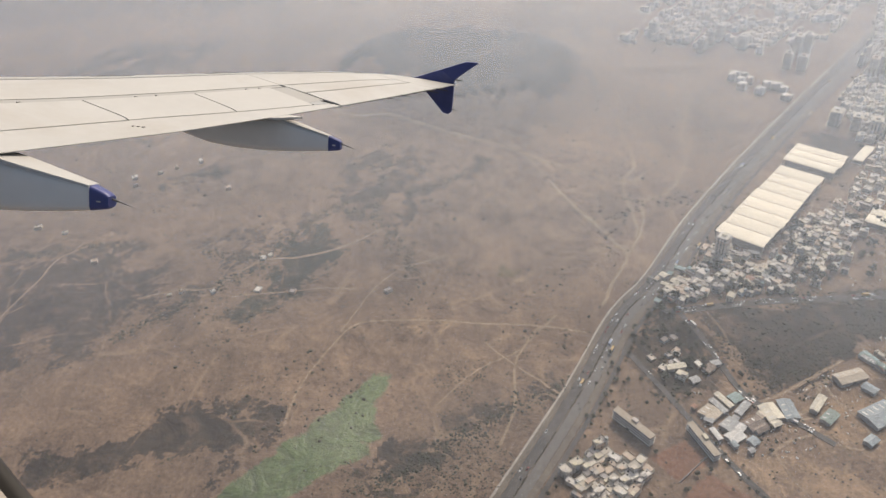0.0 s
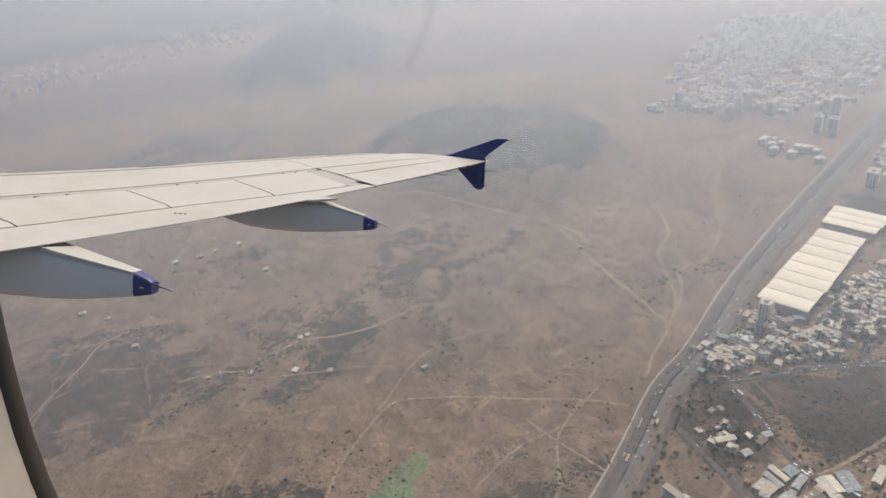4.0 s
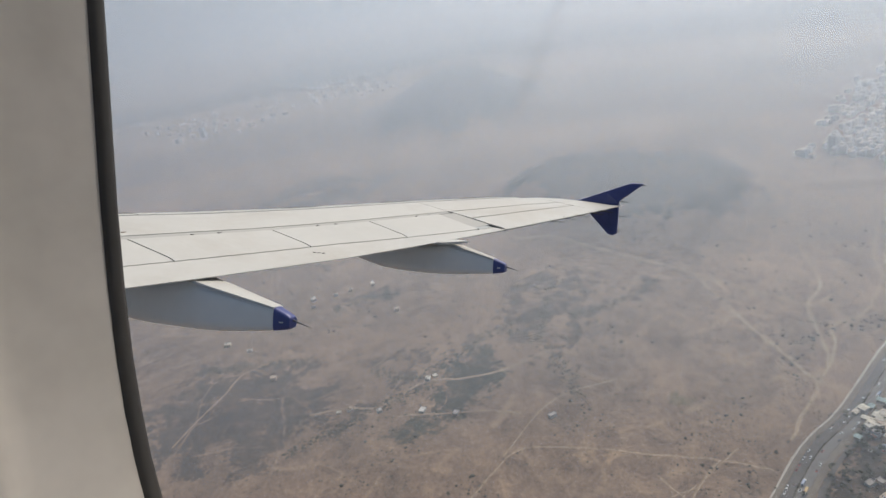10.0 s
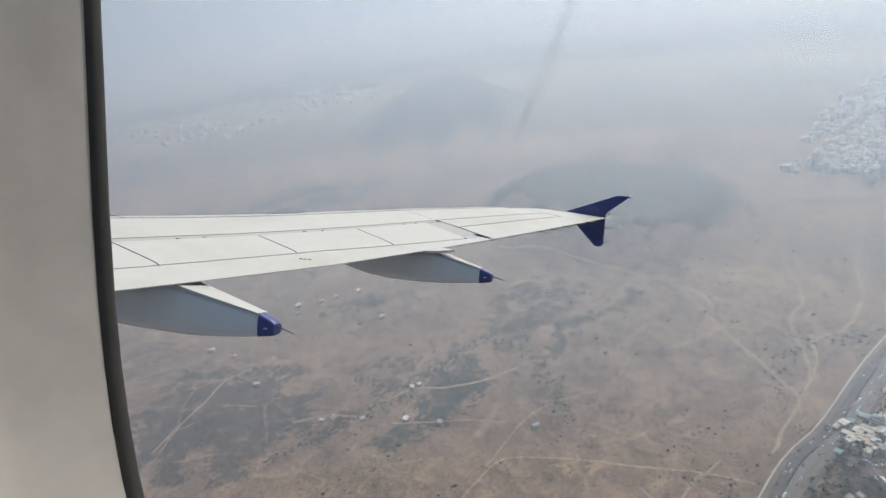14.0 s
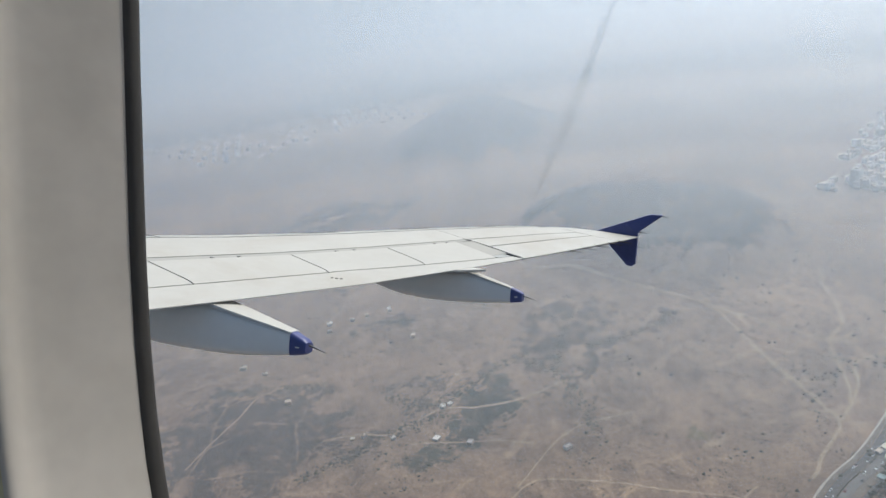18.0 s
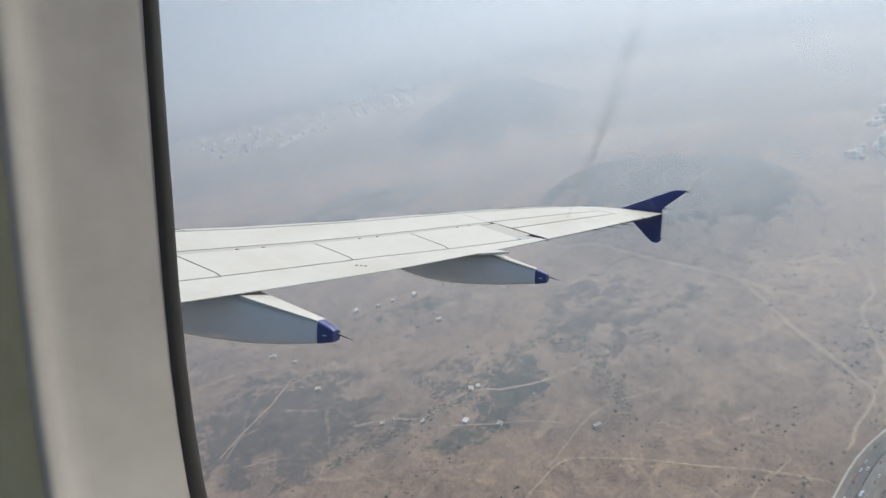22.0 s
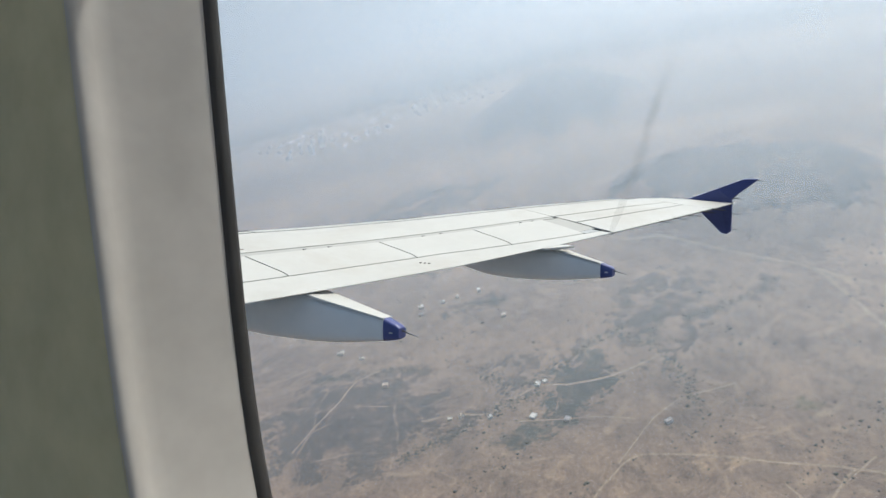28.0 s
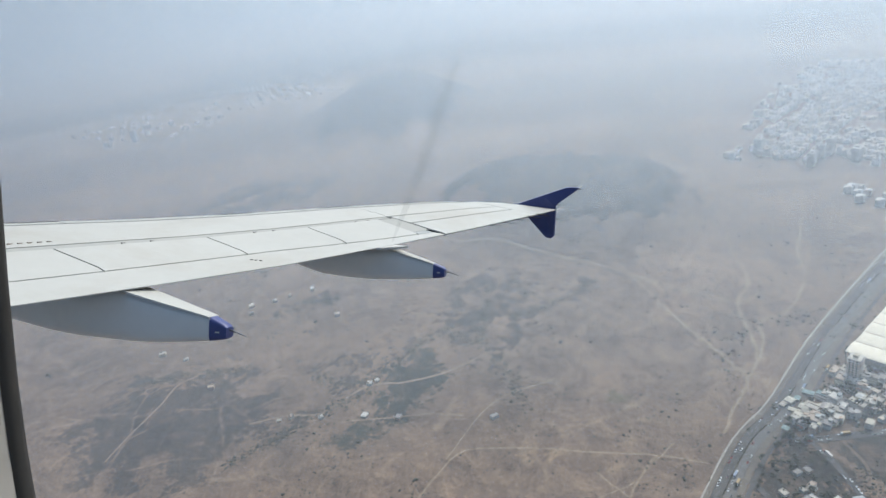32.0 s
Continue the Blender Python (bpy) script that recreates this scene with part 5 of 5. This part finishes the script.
for line, offs, n in ((HIGHWAY, (-2.5, 2.5, 9, 14, -15.5), 75), (CROSS_ROAD[:5], (-2.5, 2.5), 44), (LANE_TWO, (-1.8, 1.8), 18), (HIGHWAY[3:7], (-2.5, 2.5, 9, 14), 40), (LANE, (-1.8, 1.8), 5), (DIAG_ROAD, (-1.8, 1.8), 3)):
    ln = smooth_line(line, 5)
    for k in range(n):
        i = rng.randrange(3, len(ln) - 3)
        a, b = ln[i], ln[i + 1]
        d = Vector((b[0] - a[0], b[1] - a[1])).normalized()
        o = Vector((-d.y, d.x)) * rng.choice(offs)
        vehicle(a[0] + o.x, a[1] + o.y, math.atan2(d.y, d.x) + rng.choice((0, math.pi)), rng.random() < 0.1)


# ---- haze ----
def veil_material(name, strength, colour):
    """Translucent sheet standing in for haze: mostly clear, the rest scatters light; it thins out towards the ground.
    """
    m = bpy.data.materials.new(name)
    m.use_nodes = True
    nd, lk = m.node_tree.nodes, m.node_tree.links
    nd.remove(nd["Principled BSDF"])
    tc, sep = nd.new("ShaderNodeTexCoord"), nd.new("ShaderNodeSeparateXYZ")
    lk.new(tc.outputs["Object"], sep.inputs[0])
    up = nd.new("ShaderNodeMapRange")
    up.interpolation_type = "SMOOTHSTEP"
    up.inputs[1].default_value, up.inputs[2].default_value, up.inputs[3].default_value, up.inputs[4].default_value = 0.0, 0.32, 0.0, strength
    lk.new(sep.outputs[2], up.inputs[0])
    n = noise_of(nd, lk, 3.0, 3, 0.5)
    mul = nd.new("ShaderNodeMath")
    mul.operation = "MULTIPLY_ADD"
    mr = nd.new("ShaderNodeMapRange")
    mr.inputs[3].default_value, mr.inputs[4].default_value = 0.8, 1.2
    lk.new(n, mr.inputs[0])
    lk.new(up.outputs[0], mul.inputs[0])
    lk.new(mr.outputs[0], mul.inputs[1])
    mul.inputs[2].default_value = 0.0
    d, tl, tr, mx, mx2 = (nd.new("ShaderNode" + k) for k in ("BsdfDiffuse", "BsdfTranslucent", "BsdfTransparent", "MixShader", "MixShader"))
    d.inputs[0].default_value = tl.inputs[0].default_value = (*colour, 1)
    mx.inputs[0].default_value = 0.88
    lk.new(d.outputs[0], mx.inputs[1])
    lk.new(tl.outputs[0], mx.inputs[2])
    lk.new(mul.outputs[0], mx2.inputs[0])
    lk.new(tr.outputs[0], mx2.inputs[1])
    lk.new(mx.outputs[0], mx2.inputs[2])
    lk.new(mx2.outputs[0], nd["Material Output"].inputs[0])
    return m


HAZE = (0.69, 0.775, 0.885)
# nested shells round the aircraft, added in place of haze in the air
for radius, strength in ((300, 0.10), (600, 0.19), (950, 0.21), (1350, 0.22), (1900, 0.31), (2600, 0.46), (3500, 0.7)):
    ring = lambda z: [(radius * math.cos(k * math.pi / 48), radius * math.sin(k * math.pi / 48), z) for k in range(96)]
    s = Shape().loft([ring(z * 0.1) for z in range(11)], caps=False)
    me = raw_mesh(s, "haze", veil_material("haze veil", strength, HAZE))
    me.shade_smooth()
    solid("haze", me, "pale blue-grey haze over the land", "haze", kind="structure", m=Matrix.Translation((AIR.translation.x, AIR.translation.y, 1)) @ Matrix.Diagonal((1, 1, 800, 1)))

# ---- the wing ----
wing = thing("aircraft_wing", AIR @ Matrix.Translation((0.04, 0.146, -0.012)), "white airliner wing with navy tip fence", "wing")


def te(x):
    return 5.133 - 0.26 * (x - 8) if x > 4.7 else 5.991 - 0.02 * (x - 4.7)


def le(x):
    return 4.95 + 0.52 * (14.9 - x)


def te_z(x):
    return -0.87 + (0.105 if x > 8 else 0.088) * (x - 8) + 0.0025 * (x - 8) ** 2


def table(v, pts):
    for (a, p), (b, q) in zip(pts, pts[1:]):
        if v <= b:
            t = max(0.0, (v - a) / (b - a))
            return p + (q - p) * t
    return pts[-1][1]


def crest(x):
    return table(x, [(0, 0.55), (5.0, 0.48), (7.27, 0.44), (9.43, 0.375), (11.45, 0.338), (13.27, 0.267), (14.3, 0.18), (14.76, 0.126), (15.2, 0.08)])


def bulge(u):
    return table(u, [(0, 0.0), (0.1, 0.085), (0.18, 0.17), (0.3, 0.33), (0.45, 0.55), (0.6, 0.78), (0.72, 0.96), (0.82, 1.0), (0.9, 0.93), (0.96, 0.76), (1.0, 0.45)])


def skin(x, u, lift=0.0):
    """A point of the upper skin: x along the span, u from trailing (0) to leading edge (1)."""
    return (x, te(x) + u * (le(x) - te(x)), te_z(x) + crest(x) * bulge(u) + lift)


def belly(x, u):
    return (x, te(x) + u * (le(x) - te(x)), te_z(x) - 0.012 - crest(x) * 0.75 * math.sin(math.pi * min(1.0, u * 0.98)) ** 1.5 + crest(x) * 0.45 * u)


def panel(x0, x1, u0, u1, lift=0.0, nx=0, nu=0, thick=0.035, skew=0.0, skew1=None):
    """A skin panel; u0 and u1 are numbers or run along the span as functions of x."""
    low, high = (u0 if callable(u0) else lambda x: u0), (u1 if callable(u1) else lambda x: u1)
    skew1 = skew if skew1 is None else skew1
    nx, nu = nx or max(2, int((x1 - x0) / 0.35)), nu or max(2, int((high(x0) - low(x0)) / 0.035))
    s = Shape()
    rows = []
    for i in range(nx + 1):
        top, under = [], []
        for j in range(nu + 1):
            x = x0 + (x1 - x0) * i / nx
            u = low(x) + (high(x) - low(x)) * j / nu
            p = skin(x + (skew + (skew1 - skew) * i / nx) * (j / nu) ** 0.6, u, lift)
            top.append(p)
            under.append((p[0], p[1], p[2] - thick * max(0.25, min(1.0, u / 0.12))))
        rows.append(top + under[::-1])
    return s.loft(rows)


def flap_line(x):
    """Where the flap ends and the spoilers begin; it runs towards the trailing edge outboard."""
    return 0.189 - 0.038 * max(0.0, x - 8.3)


def add_panel(name, mat, *a, label="", **k):
    me = panel(*a, **k).mesh(name, mat)
    for p in me.polygons:
        p.use_smooth = True
    me.set_sharp_from_angle(angle=radians(32))
    return part(name, me, wing, label)


core = Shape()
rings = []
for i in range(60):
    x = 0.3 + (14.75 - 0.3) * i / 59
    us = [0.035 + 0.965 * j / 16 for j in range(17)]
    rings.append([skin(x, u, -0.045) for u in us] + [belly(x, u) for u in us[::-1]])
core.loft(rings)
me = core.mesh("wing_box", GREYP, True)
part("wing_box", me, wing, "grey lower wing surface")
for x0, x1, u0, u1 in ((0.3, 14.4, 0.435, 0.502), (11.4, 14.4, 0.275, 0.325), (0.3, 13.9, 0.74, 0.775)):
    seal = Shape().loft([[skin(x0 + (x1 - x0) * i / 30, u0, -0.02), skin(x0 + (x1 - x0) * i / 30, u1, -0.02), skin(x0 + (x1 - x0) * i / 30, u1, -0.05), skin(x0 + (x1 - x0) * i / 30, u0, -0.05)] for i in range(31)])
    part("joint_seal", seal.mesh("joint_seal", GAP), wing, "dark joint along the wing")
seal = Shape().loft([[skin(x, flap_line(x) + du, -0.02 + dz) for du, dz in ((-0.015, 0), (0.016, 0), (0.016, -0.03), (-0.015, -0.03))] for x in (4.0 + 7.3 * i / 30 for i in range(31))])
part("joint_seal", seal.mesh("joint_seal", GAP), wing, "dark joint along the wing")
for x, u0, u1, lean in ((4.3, 0.19, 0.45, 0.14), (6.2, 0.19, 0.45, 0.14), (8.03, 0.19, 0.45, 0.17), (9.56, 0.14, 0.45, 0.24)):
    seal = Shape().loft([[(p[0] + dx, p[1], p[2] + dz) for dx, dz in ((-0.04, 0), (0.04, 0), (0.04, -0.02), (-0.04, -0.02))] for p in (skin(x + lean * (j / 8) ** 0.6, u0 + (u1 - u0) * j / 8, -0.018) for j in range(9))])
    part("joint_seal", seal.mesh("joint_seal", GAP), wing, "dark joint between two panels")
add_panel("upper_skin", PAINT, 0.3, 11.5, 0.492, 0.752)
add_panel("upper_skin", PAINT, 11.512, 14.3, 0.492, 0.752)
for x0, x1 in ((0.3, 3.6), (3.63, 7.2), (7.23, 10.6), (10.63, 13.9)):
    add_panel("slat", PAINT, x0, x1, 0.762, 1.0, lift=0.004, label="white leading-edge slat")
add_panel("spoiler_strip", STRIP, 0.3, 11.45, 0.4505, 0.4845, label="weathered strip ahead of the spoilers")
for x0, x1, w0, w1 in ((2.2, 4.289, 0.14, 0.14), (4.311, 6.189, 0.14, 0.14), (6.211, 8.019, 0.14, 0.17), (8.041, 9.549, 0.17, 0.24), (9.571, 10.93, 0.24, 0.24)):
    add_panel("spoiler", PAINT, x0, x1, lambda x: flap_line(x) + 0.0018, 0.447, lift=0.006, skew=w0, skew1=w1)
add_panel("flap", PAINT, 0.6, 4.68, 0.0, flap_line)
add_panel("flap", PAINT, 4.71, 11.29, 0.0, lambda x: flap_line(x) - 0.0008)
add_panel("shroud", STRIP, 10.975, 11.412, 0.15, 0.447, lift=-0.004, skew=0.205, skew1=0.108, label="weathered shroud panel beside the aileron")
add_panel("shroud_plate", GREYP, 11.0, 11.3, lambda x: flap_line(x) + 0.008, 0.146, lift=-0.003, label="bare grey plate beside the aileron")
seal = Shape().loft([[(p[0] + dx, p[1], p[2] + dz) for dx, dz in ((-0.02, 0), (0.02, 0), (0.02, -0.02), (-0.02, -0.02))] for p in (skin(11.312 + 0.2 * (j / 8) ** 0.6, 0.305 * j / 8, -0.012) for j in range(9))])
part("joint_seal", seal.mesh("joint_seal", GAP), wing, "dark joint beside the aileron")
add_panel("outer_skin", PAINT, 11.53, 14.3, 0.321, 0.481)
add_panel("aileron", PAINT, 11.32, 14.3, 0.0, 0.305, lift=0.003, skew=0.2, skew1=0.0)
tip = Shape()
rings = []
for i in range(10):
    x = 14.32 + 0.80 * i / 9
    us = [j / 12 for j in range(13)]
    k = 1 - 0.5 * (i / 9) ** 2
    rings.append([skin(x, u * k) for u in us] + [belly(x, u * k) for u in us[::-1]])
me = tip.loft(rings).mesh("wing_tip", PAINT, True)
me.set_sharp_from_angle(angle=radians(40))
part("wing_tip", me, wing)
# brackets and small marks along the spar and the trailing edge
for x in (7.15, 7.5, 8.95, 9.25, 10.75, 11.0, 5.4, 5.75):
    p = skin(x, 0.458, 0.0)
    part("hinge_cover", Shape().box(-0.035, -0.008, -0.02, 0.035, 0.008, 0.006).mesh("hinge_cover", LATCH), wing, m=Matrix.Translation(p))
for x in (3.4, 7.0, 9.6, 11.3, 12.9):
    add_panel("slat_mark", GAP, x - 0.28, x + 0.28, 0.822, 0.842, lift=0.007, thick=0.012, nx=4, nu=2)
for k, x in enumerate((7.86, 7.89, 7.92)):
    part("stencil_mark", Shape().box(-0.022, -0.01, -0.006, 0.022, 0.01, 0.004).mesh("stencil_mark", GAP), wing, m=Matrix.Translation(skin(x, 0.12 - 0.012 * k, 0.002)))
for k in range(10):
    part("stencil_bar", Shape().box(-0.03, -0.012, -0.006, 0.03, 0.012, 0.004).mesh("stencil_bar", SHEETS["brown"]), wing, m=Matrix.Translation(skin(5.6 + k * 0.1, 0.53, 0.003)))


def rounded(hw, z0, z1, y, cx, r=0.45):
    """A squared, rounded section of a fairing across the span."""
    out = []
    zc, hh = (z0 + z1) / 2, (z1 - z0) / 2
    for k in range(20):
        a = 2 * math.pi * (k + 0.5) / 20
        c, s = math.cos(a), math.sin(a)
        e = 0.45
        out.append((cx + hw * math.copysign(abs(c) ** e, c), y, zc + hh * math.copysign(abs(s) ** e, s)))
    return out


def fairing(cx, low, top, wide, cap_y):
    """A flap-track fairing: a long canoe under the wing with a blue tail cap and a static wick."""
    y_tail, y_nose = low[0][0], low[-1][0]
    ys = [cap_y + (y_nose - cap_y) * k / 26 for k in range(27)]
    sec = lambda y: rounded(table(y, wide), table(y, low), table(y, top), y, cx)
    me = Shape().loft([sec(y) for y in ys]).mesh("flap_track_fairing", FAIR, True)
    me.set_sharp_from_angle(angle=radians(50))
    ob = part("flap_track_fairing", me, wing, "white canoe-shaped flap-track fairing, lightened for bounce light")
    upper = Shape()
    rings = []
    for k in range(14):
        y = cap_y + (top[2][0] - cap_y) * k / 13
        hw, z = table(y, wide) * 1.0, table(y, top) + 0.004
        rings.append([(cx - hw * 1.01, y, z - 0.022), (cx - hw * 0.97, y, z + 0.003), (cx + hw * 0.97, y, z + 0.003), (cx + hw * 1.01, y, z - 0.022)])
    part("fairing_top", upper.loft(rings).mesh("fairing_top", PAINT), ob, "white top of the fairing")
    cy = [y_tail + (cap_y - 0.004 - y_tail) * k / 6 for k in range(7)]
    rr = [rounded(table(y, wide) * (1.012 if k else 0.97), table(y, low) - 0.004 + (0.015 if not k else 0), table(y, top) + 0.008 - (0.015 if not k else 0), y, cx) for k, y in enumerate(cy)]
    me = Shape().loft(rr).mesh("tail_cap", NAVY, True)
    me.set_sharp_from_angle(angle=radians(50))
    part("tail_cap", me, ob, "navy blue tail cap")
    ym, zm = (y_tail + cap_y) / 2, (table(y_tail, low) + table(y_tail, top)) / 2
    hw = table(ym, wide) * 1.012
    part("tail_mark", Shape().box(cx - hw - 0.004, ym - 0.024, zm - 0.008, cx - hw + 0.01, ym + 0.022, zm + 0.004).mesh("tail_mark", SHEETS["white"]), ob, "tiny white marking")
    wick = Shape()
    d = Vector((0.02, -0.21, -0.055))
    b = Vector((cx, y_tail + 0.02, zm + 0.03))
    wick.loft([[tuple(b + d * t + Vector((r * math.cos(k * 1.047), 0, r * math.sin(k * 1.047)))) for k in range(6)] for t, r in ((0, 0.011), (0.5, 0.008), (1, 0.004))])
    part("static_wick", wick.mesh("static_wick", STEEL), ob, "thin dark static wick")


fairing(6.05, [(4.50, -1.455), (4.78, -1.51), (5.31, -1.58), (5.72, -1.61), (6.41, -1.62), (6.88, -1.60), (7.6, -1.53), (8.4, -1.36), (9.0, -1.10)],
        [(4.50, -1.33), (4.70, -1.255), (5.92, -1.035), (6.1, -1.12), (9.0, -1.10)],
        [(4.50, 0.062), (4.78, 0.085), (5.5, 0.18), (6.5, 0.22), (8.0, 0.19), (9.0, 0.05)], 4.70)
fairing(10.1, [(3.77, -1.075), (3.97, -1.11), (4.49, -1.17), (4.96, -1.20), (5.45, -1.20), (5.86, -1.17), (6.29, -1.07), (6.9, -0.88), (7.2, -0.75)],
        [(3.77, -0.95), (3.94, -0.895), (4.66, -0.715), (4.95, -0.74), (7.2, -0.74)],
        [(3.77, 0.05), (3.97, 0.066), (4.6, 0.15), (5.4, 0.18), (6.4, 0.14), (7.2, 0.04)], 3.95)
p0, p1, p2, p3 = (Vector(skin(x, 0.0)) + Vector((0, d, -0.003 + 0.1 * d)) for x, d in ((9.66, 0.03), (9.70, -0.03), (10.10, -0.19), (10.04, 0.03)))
tab = Shape().loft([[tuple(p + Vector((0, 0, dz))) for p in (p0, p1, p2, p3)] for dz in (0.0, -0.03)])
part("flap_tab", tab.mesh("flap_tab", PAINT), wing, "white plate over the outer fairing")
# the tip fence
outline = [(4.75, 0.02), (4.15, 0.085), (3.62, 0.285), (3.12, 0.475), (2.90, 0.475), (2.88, 0.455), (3.30, 0.12), (3.335, 0.07), (3.335, -0.25), (3.345, -0.55), (3.42, -0.612), (3.53, -0.595), (3.72, -0.40), (3.92, -0.20), (4.35, -0.09)]
rings = []
for dx, k in ((-0.035, 0.97), (-0.02, 1.0), (0.02, 1.0), (0.035, 0.97)):
    rings.append([(15.15 + dx + 0.10 * abs(z), 3.6 + (y - 3.6) * k, z * k) for y, z in outline])
part("tip_fence", Shape().loft(rings).mesh("tip_fence", NAVY), wing, "navy blue arrow-shaped tip fence")
for p, d in ([((15.2, 2.9, 0.46), (0, -0.12, -0.04)), ((15.17, 3.30, 0.1), (0, -0.16, -0.02)), ((15.17, 3.34, -0.2), (0, -0.16, -0.02)), ((15.2, 3.36, -0.5), (0, -0.14, -0.02))]
             + [(skin(x, 0.0), (0.03, -0.24, -0.03)) for x in (12.65, 13.08, 13.5, 13.95, 14.3)]):
    a, b = Vector(p), Vector(p) + Vector(d)
    part("static_wick", Shape().loft([[tuple(q + Vector((r * math.cos(k * 1.57), 0, r * math.sin(k * 1.57)))) for k in range(4)] for q, r in ((a + Vector((0, 0.05, 0)), 0.012), (b, 0.005))]).mesh("static_wick", GAP), wing)

# ---- the cabin window ----
cabin = thing("cabin_wall", AIR, "cream cabin side wall round an open window recess", "wall", kind="structure")


def oval(cy, cz, hy, hz, x, n=72, e=0.52, lean=0.125):
    out = []
    for k in range(n):
        a = 2 * math.pi * k / n
        c, s = math.cos(a), math.sin(a)
        y, z = cy + hy * math.copysign(abs(c) ** e, c), cz + hz * math.copysign(abs(s) ** e, s)
        out.append((x, y + lean * z, z))
    return out


CY, CZ, HY, HZ = 0.020, 0.03, 0.1512, 0.19
frame_rings = [oval(CY, CZ, HY + g, HZ + g, x, lean=0.125 + (0.1415 - x) * 1.55) for x, g in ((0.1415, 0.0004), (0.138, 0.0006), (0.131, 0.0020), (0.122, 0.0038), (0.1150, 0.0051), (0.1115, 0.0053), (0.1090, 0.0044), (0.1068, 0.0034), (0.1045, 0.0029), (0.1032, 0.0033), (0.1026, 0.0042), (0.1025, 0.0056))]
me = Shape().loft(frame_rings, caps=False).mesh("window_reveal", LINER, True)
part("window_reveal", me, cabin, "cream moulded window recess")
gask = [oval(CY, CZ, HY + g, HZ + g, x) for x, g in ((0.1405, 0.0010), (0.1416, -0.0008), (0.1436, -0.0016), (0.1452, -0.0010), (0.1460, 0.002), (0.1460, 0.02))]
part("window_seal", Shape().loft(gask, caps=False).mesh("window_seal", SEAL, True), cabin, "black rubber window seal")
outer = [(0.1025, CY + 1.2 * math.copysign(min(1, abs(math.cos(2 * math.pi * k / 72)) * 1.42), math.cos(2 * math.pi * k / 72)), CZ + 1.0 * math.copysign(min(1, abs(math.sin(2 * math.pi * k / 72)) * 1.42), math.sin(2 * math.pi * k / 72))) for k in range(72)]
part("side_panel", Shape().loft([oval(CY, CZ, HY + 0.0050, HZ + 0.0050, 0.1025, lean=0.1855), outer], caps=False).mesh("side_panel", OLIVE), cabin, "olive grey wall panel in shade")
part("outer_skin", Shape().loft([oval(CY, CZ, HY + 0.02, HZ + 0.02, 0.1460), [(0.1460, p[1], p[2]) for p in outer]], caps=False).mesh("outer_skin", PAINT), cabin)
room = Shape()
room.box(-2.6, CY - 1.2, CZ - 1.0, 0.1023, CY + 1.2, CZ + 1.0)
# both cabin ends are left open so daylight brightens the window wall
room.f = [q for q in room.f if q not in ((1, 2, 6, 5), (3, 0, 4, 7), (0, 1, 5, 4), (2, 3, 7, 6))]
# unseen far side: bars round oversized windows, left wide to let in light
for y0, y1, z0, z1 in ((-1.2, 1.2, -1.0, -0.9), (-1.2, 1.2, 0.9, 1.0), (-1.2, -1.15, -0.9, 0.9), (-0.4, -0.37, -0.9, 0.9), (0.37, 0.4, -0.9, 0.9), (1.15, 1.2, -0.9, 0.9)):
    room.box(-2.64, CY + y0, CZ + z0, -2.6, CY + y1, CZ + z1)
part("cabin_lining", room.mesh("cabin_lining", CABIN), cabin, "plain unseen cabin lining, left open to let in light")

# smears on the outer pane
smear = bpy.data.materials.new("faint smear")
smear.use_nodes = True
sn, sl = smear.node_tree.nodes, smear.node_tree.links
sn.remove(sn["Principled BSDF"])
sd, st, sm = sn.new("ShaderNodeBsdfDiffuse"), sn.new("ShaderNodeBsdfTransparent"), sn.new("ShaderNodeMixShader")
sd.inputs[0].default_value = (0.10, 0.10, 0.11, 1)
fall = noise_of(sn, sl, 90.0, 3, 0.6)
rr = sn.new("ShaderNodeMapRange")
rr.inputs[3].default_value, rr.inputs[4].default_value = 0.04, 0.18
sl.new(fall, rr.inputs[0])
sl.new(rr.outputs[0], sm.inputs[0])
sl.new(st.outputs[0], sm.inputs[1])
sl.new(sd.outputs[0], sm.inputs[2])
sl.new(sm.outputs[0], sn["Material Output"].inputs[0])
pts = [(0.0412, 0.0422, 0.0002), (0.0430, 0.0370, 0.0007), (0.0454, 0.0300, 0.0010), (0.0475, 0.0225, 0.0011), (0.0500, 0.0150, 0.0010), (0.0525, 0.0080, 0.0009), (0.0546, 0.0025, 0.0005), (0.0558, -0.0010, 0.0002)]
streak = Shape().loft([[(0.150, y - w, z), (0.150, y + w, z)] for y, z, w in pts], caps=False, closed=False)
part("pane_smear", streak.mesh("pane_smear", smear), cabin, "faint grey streak on the pane")
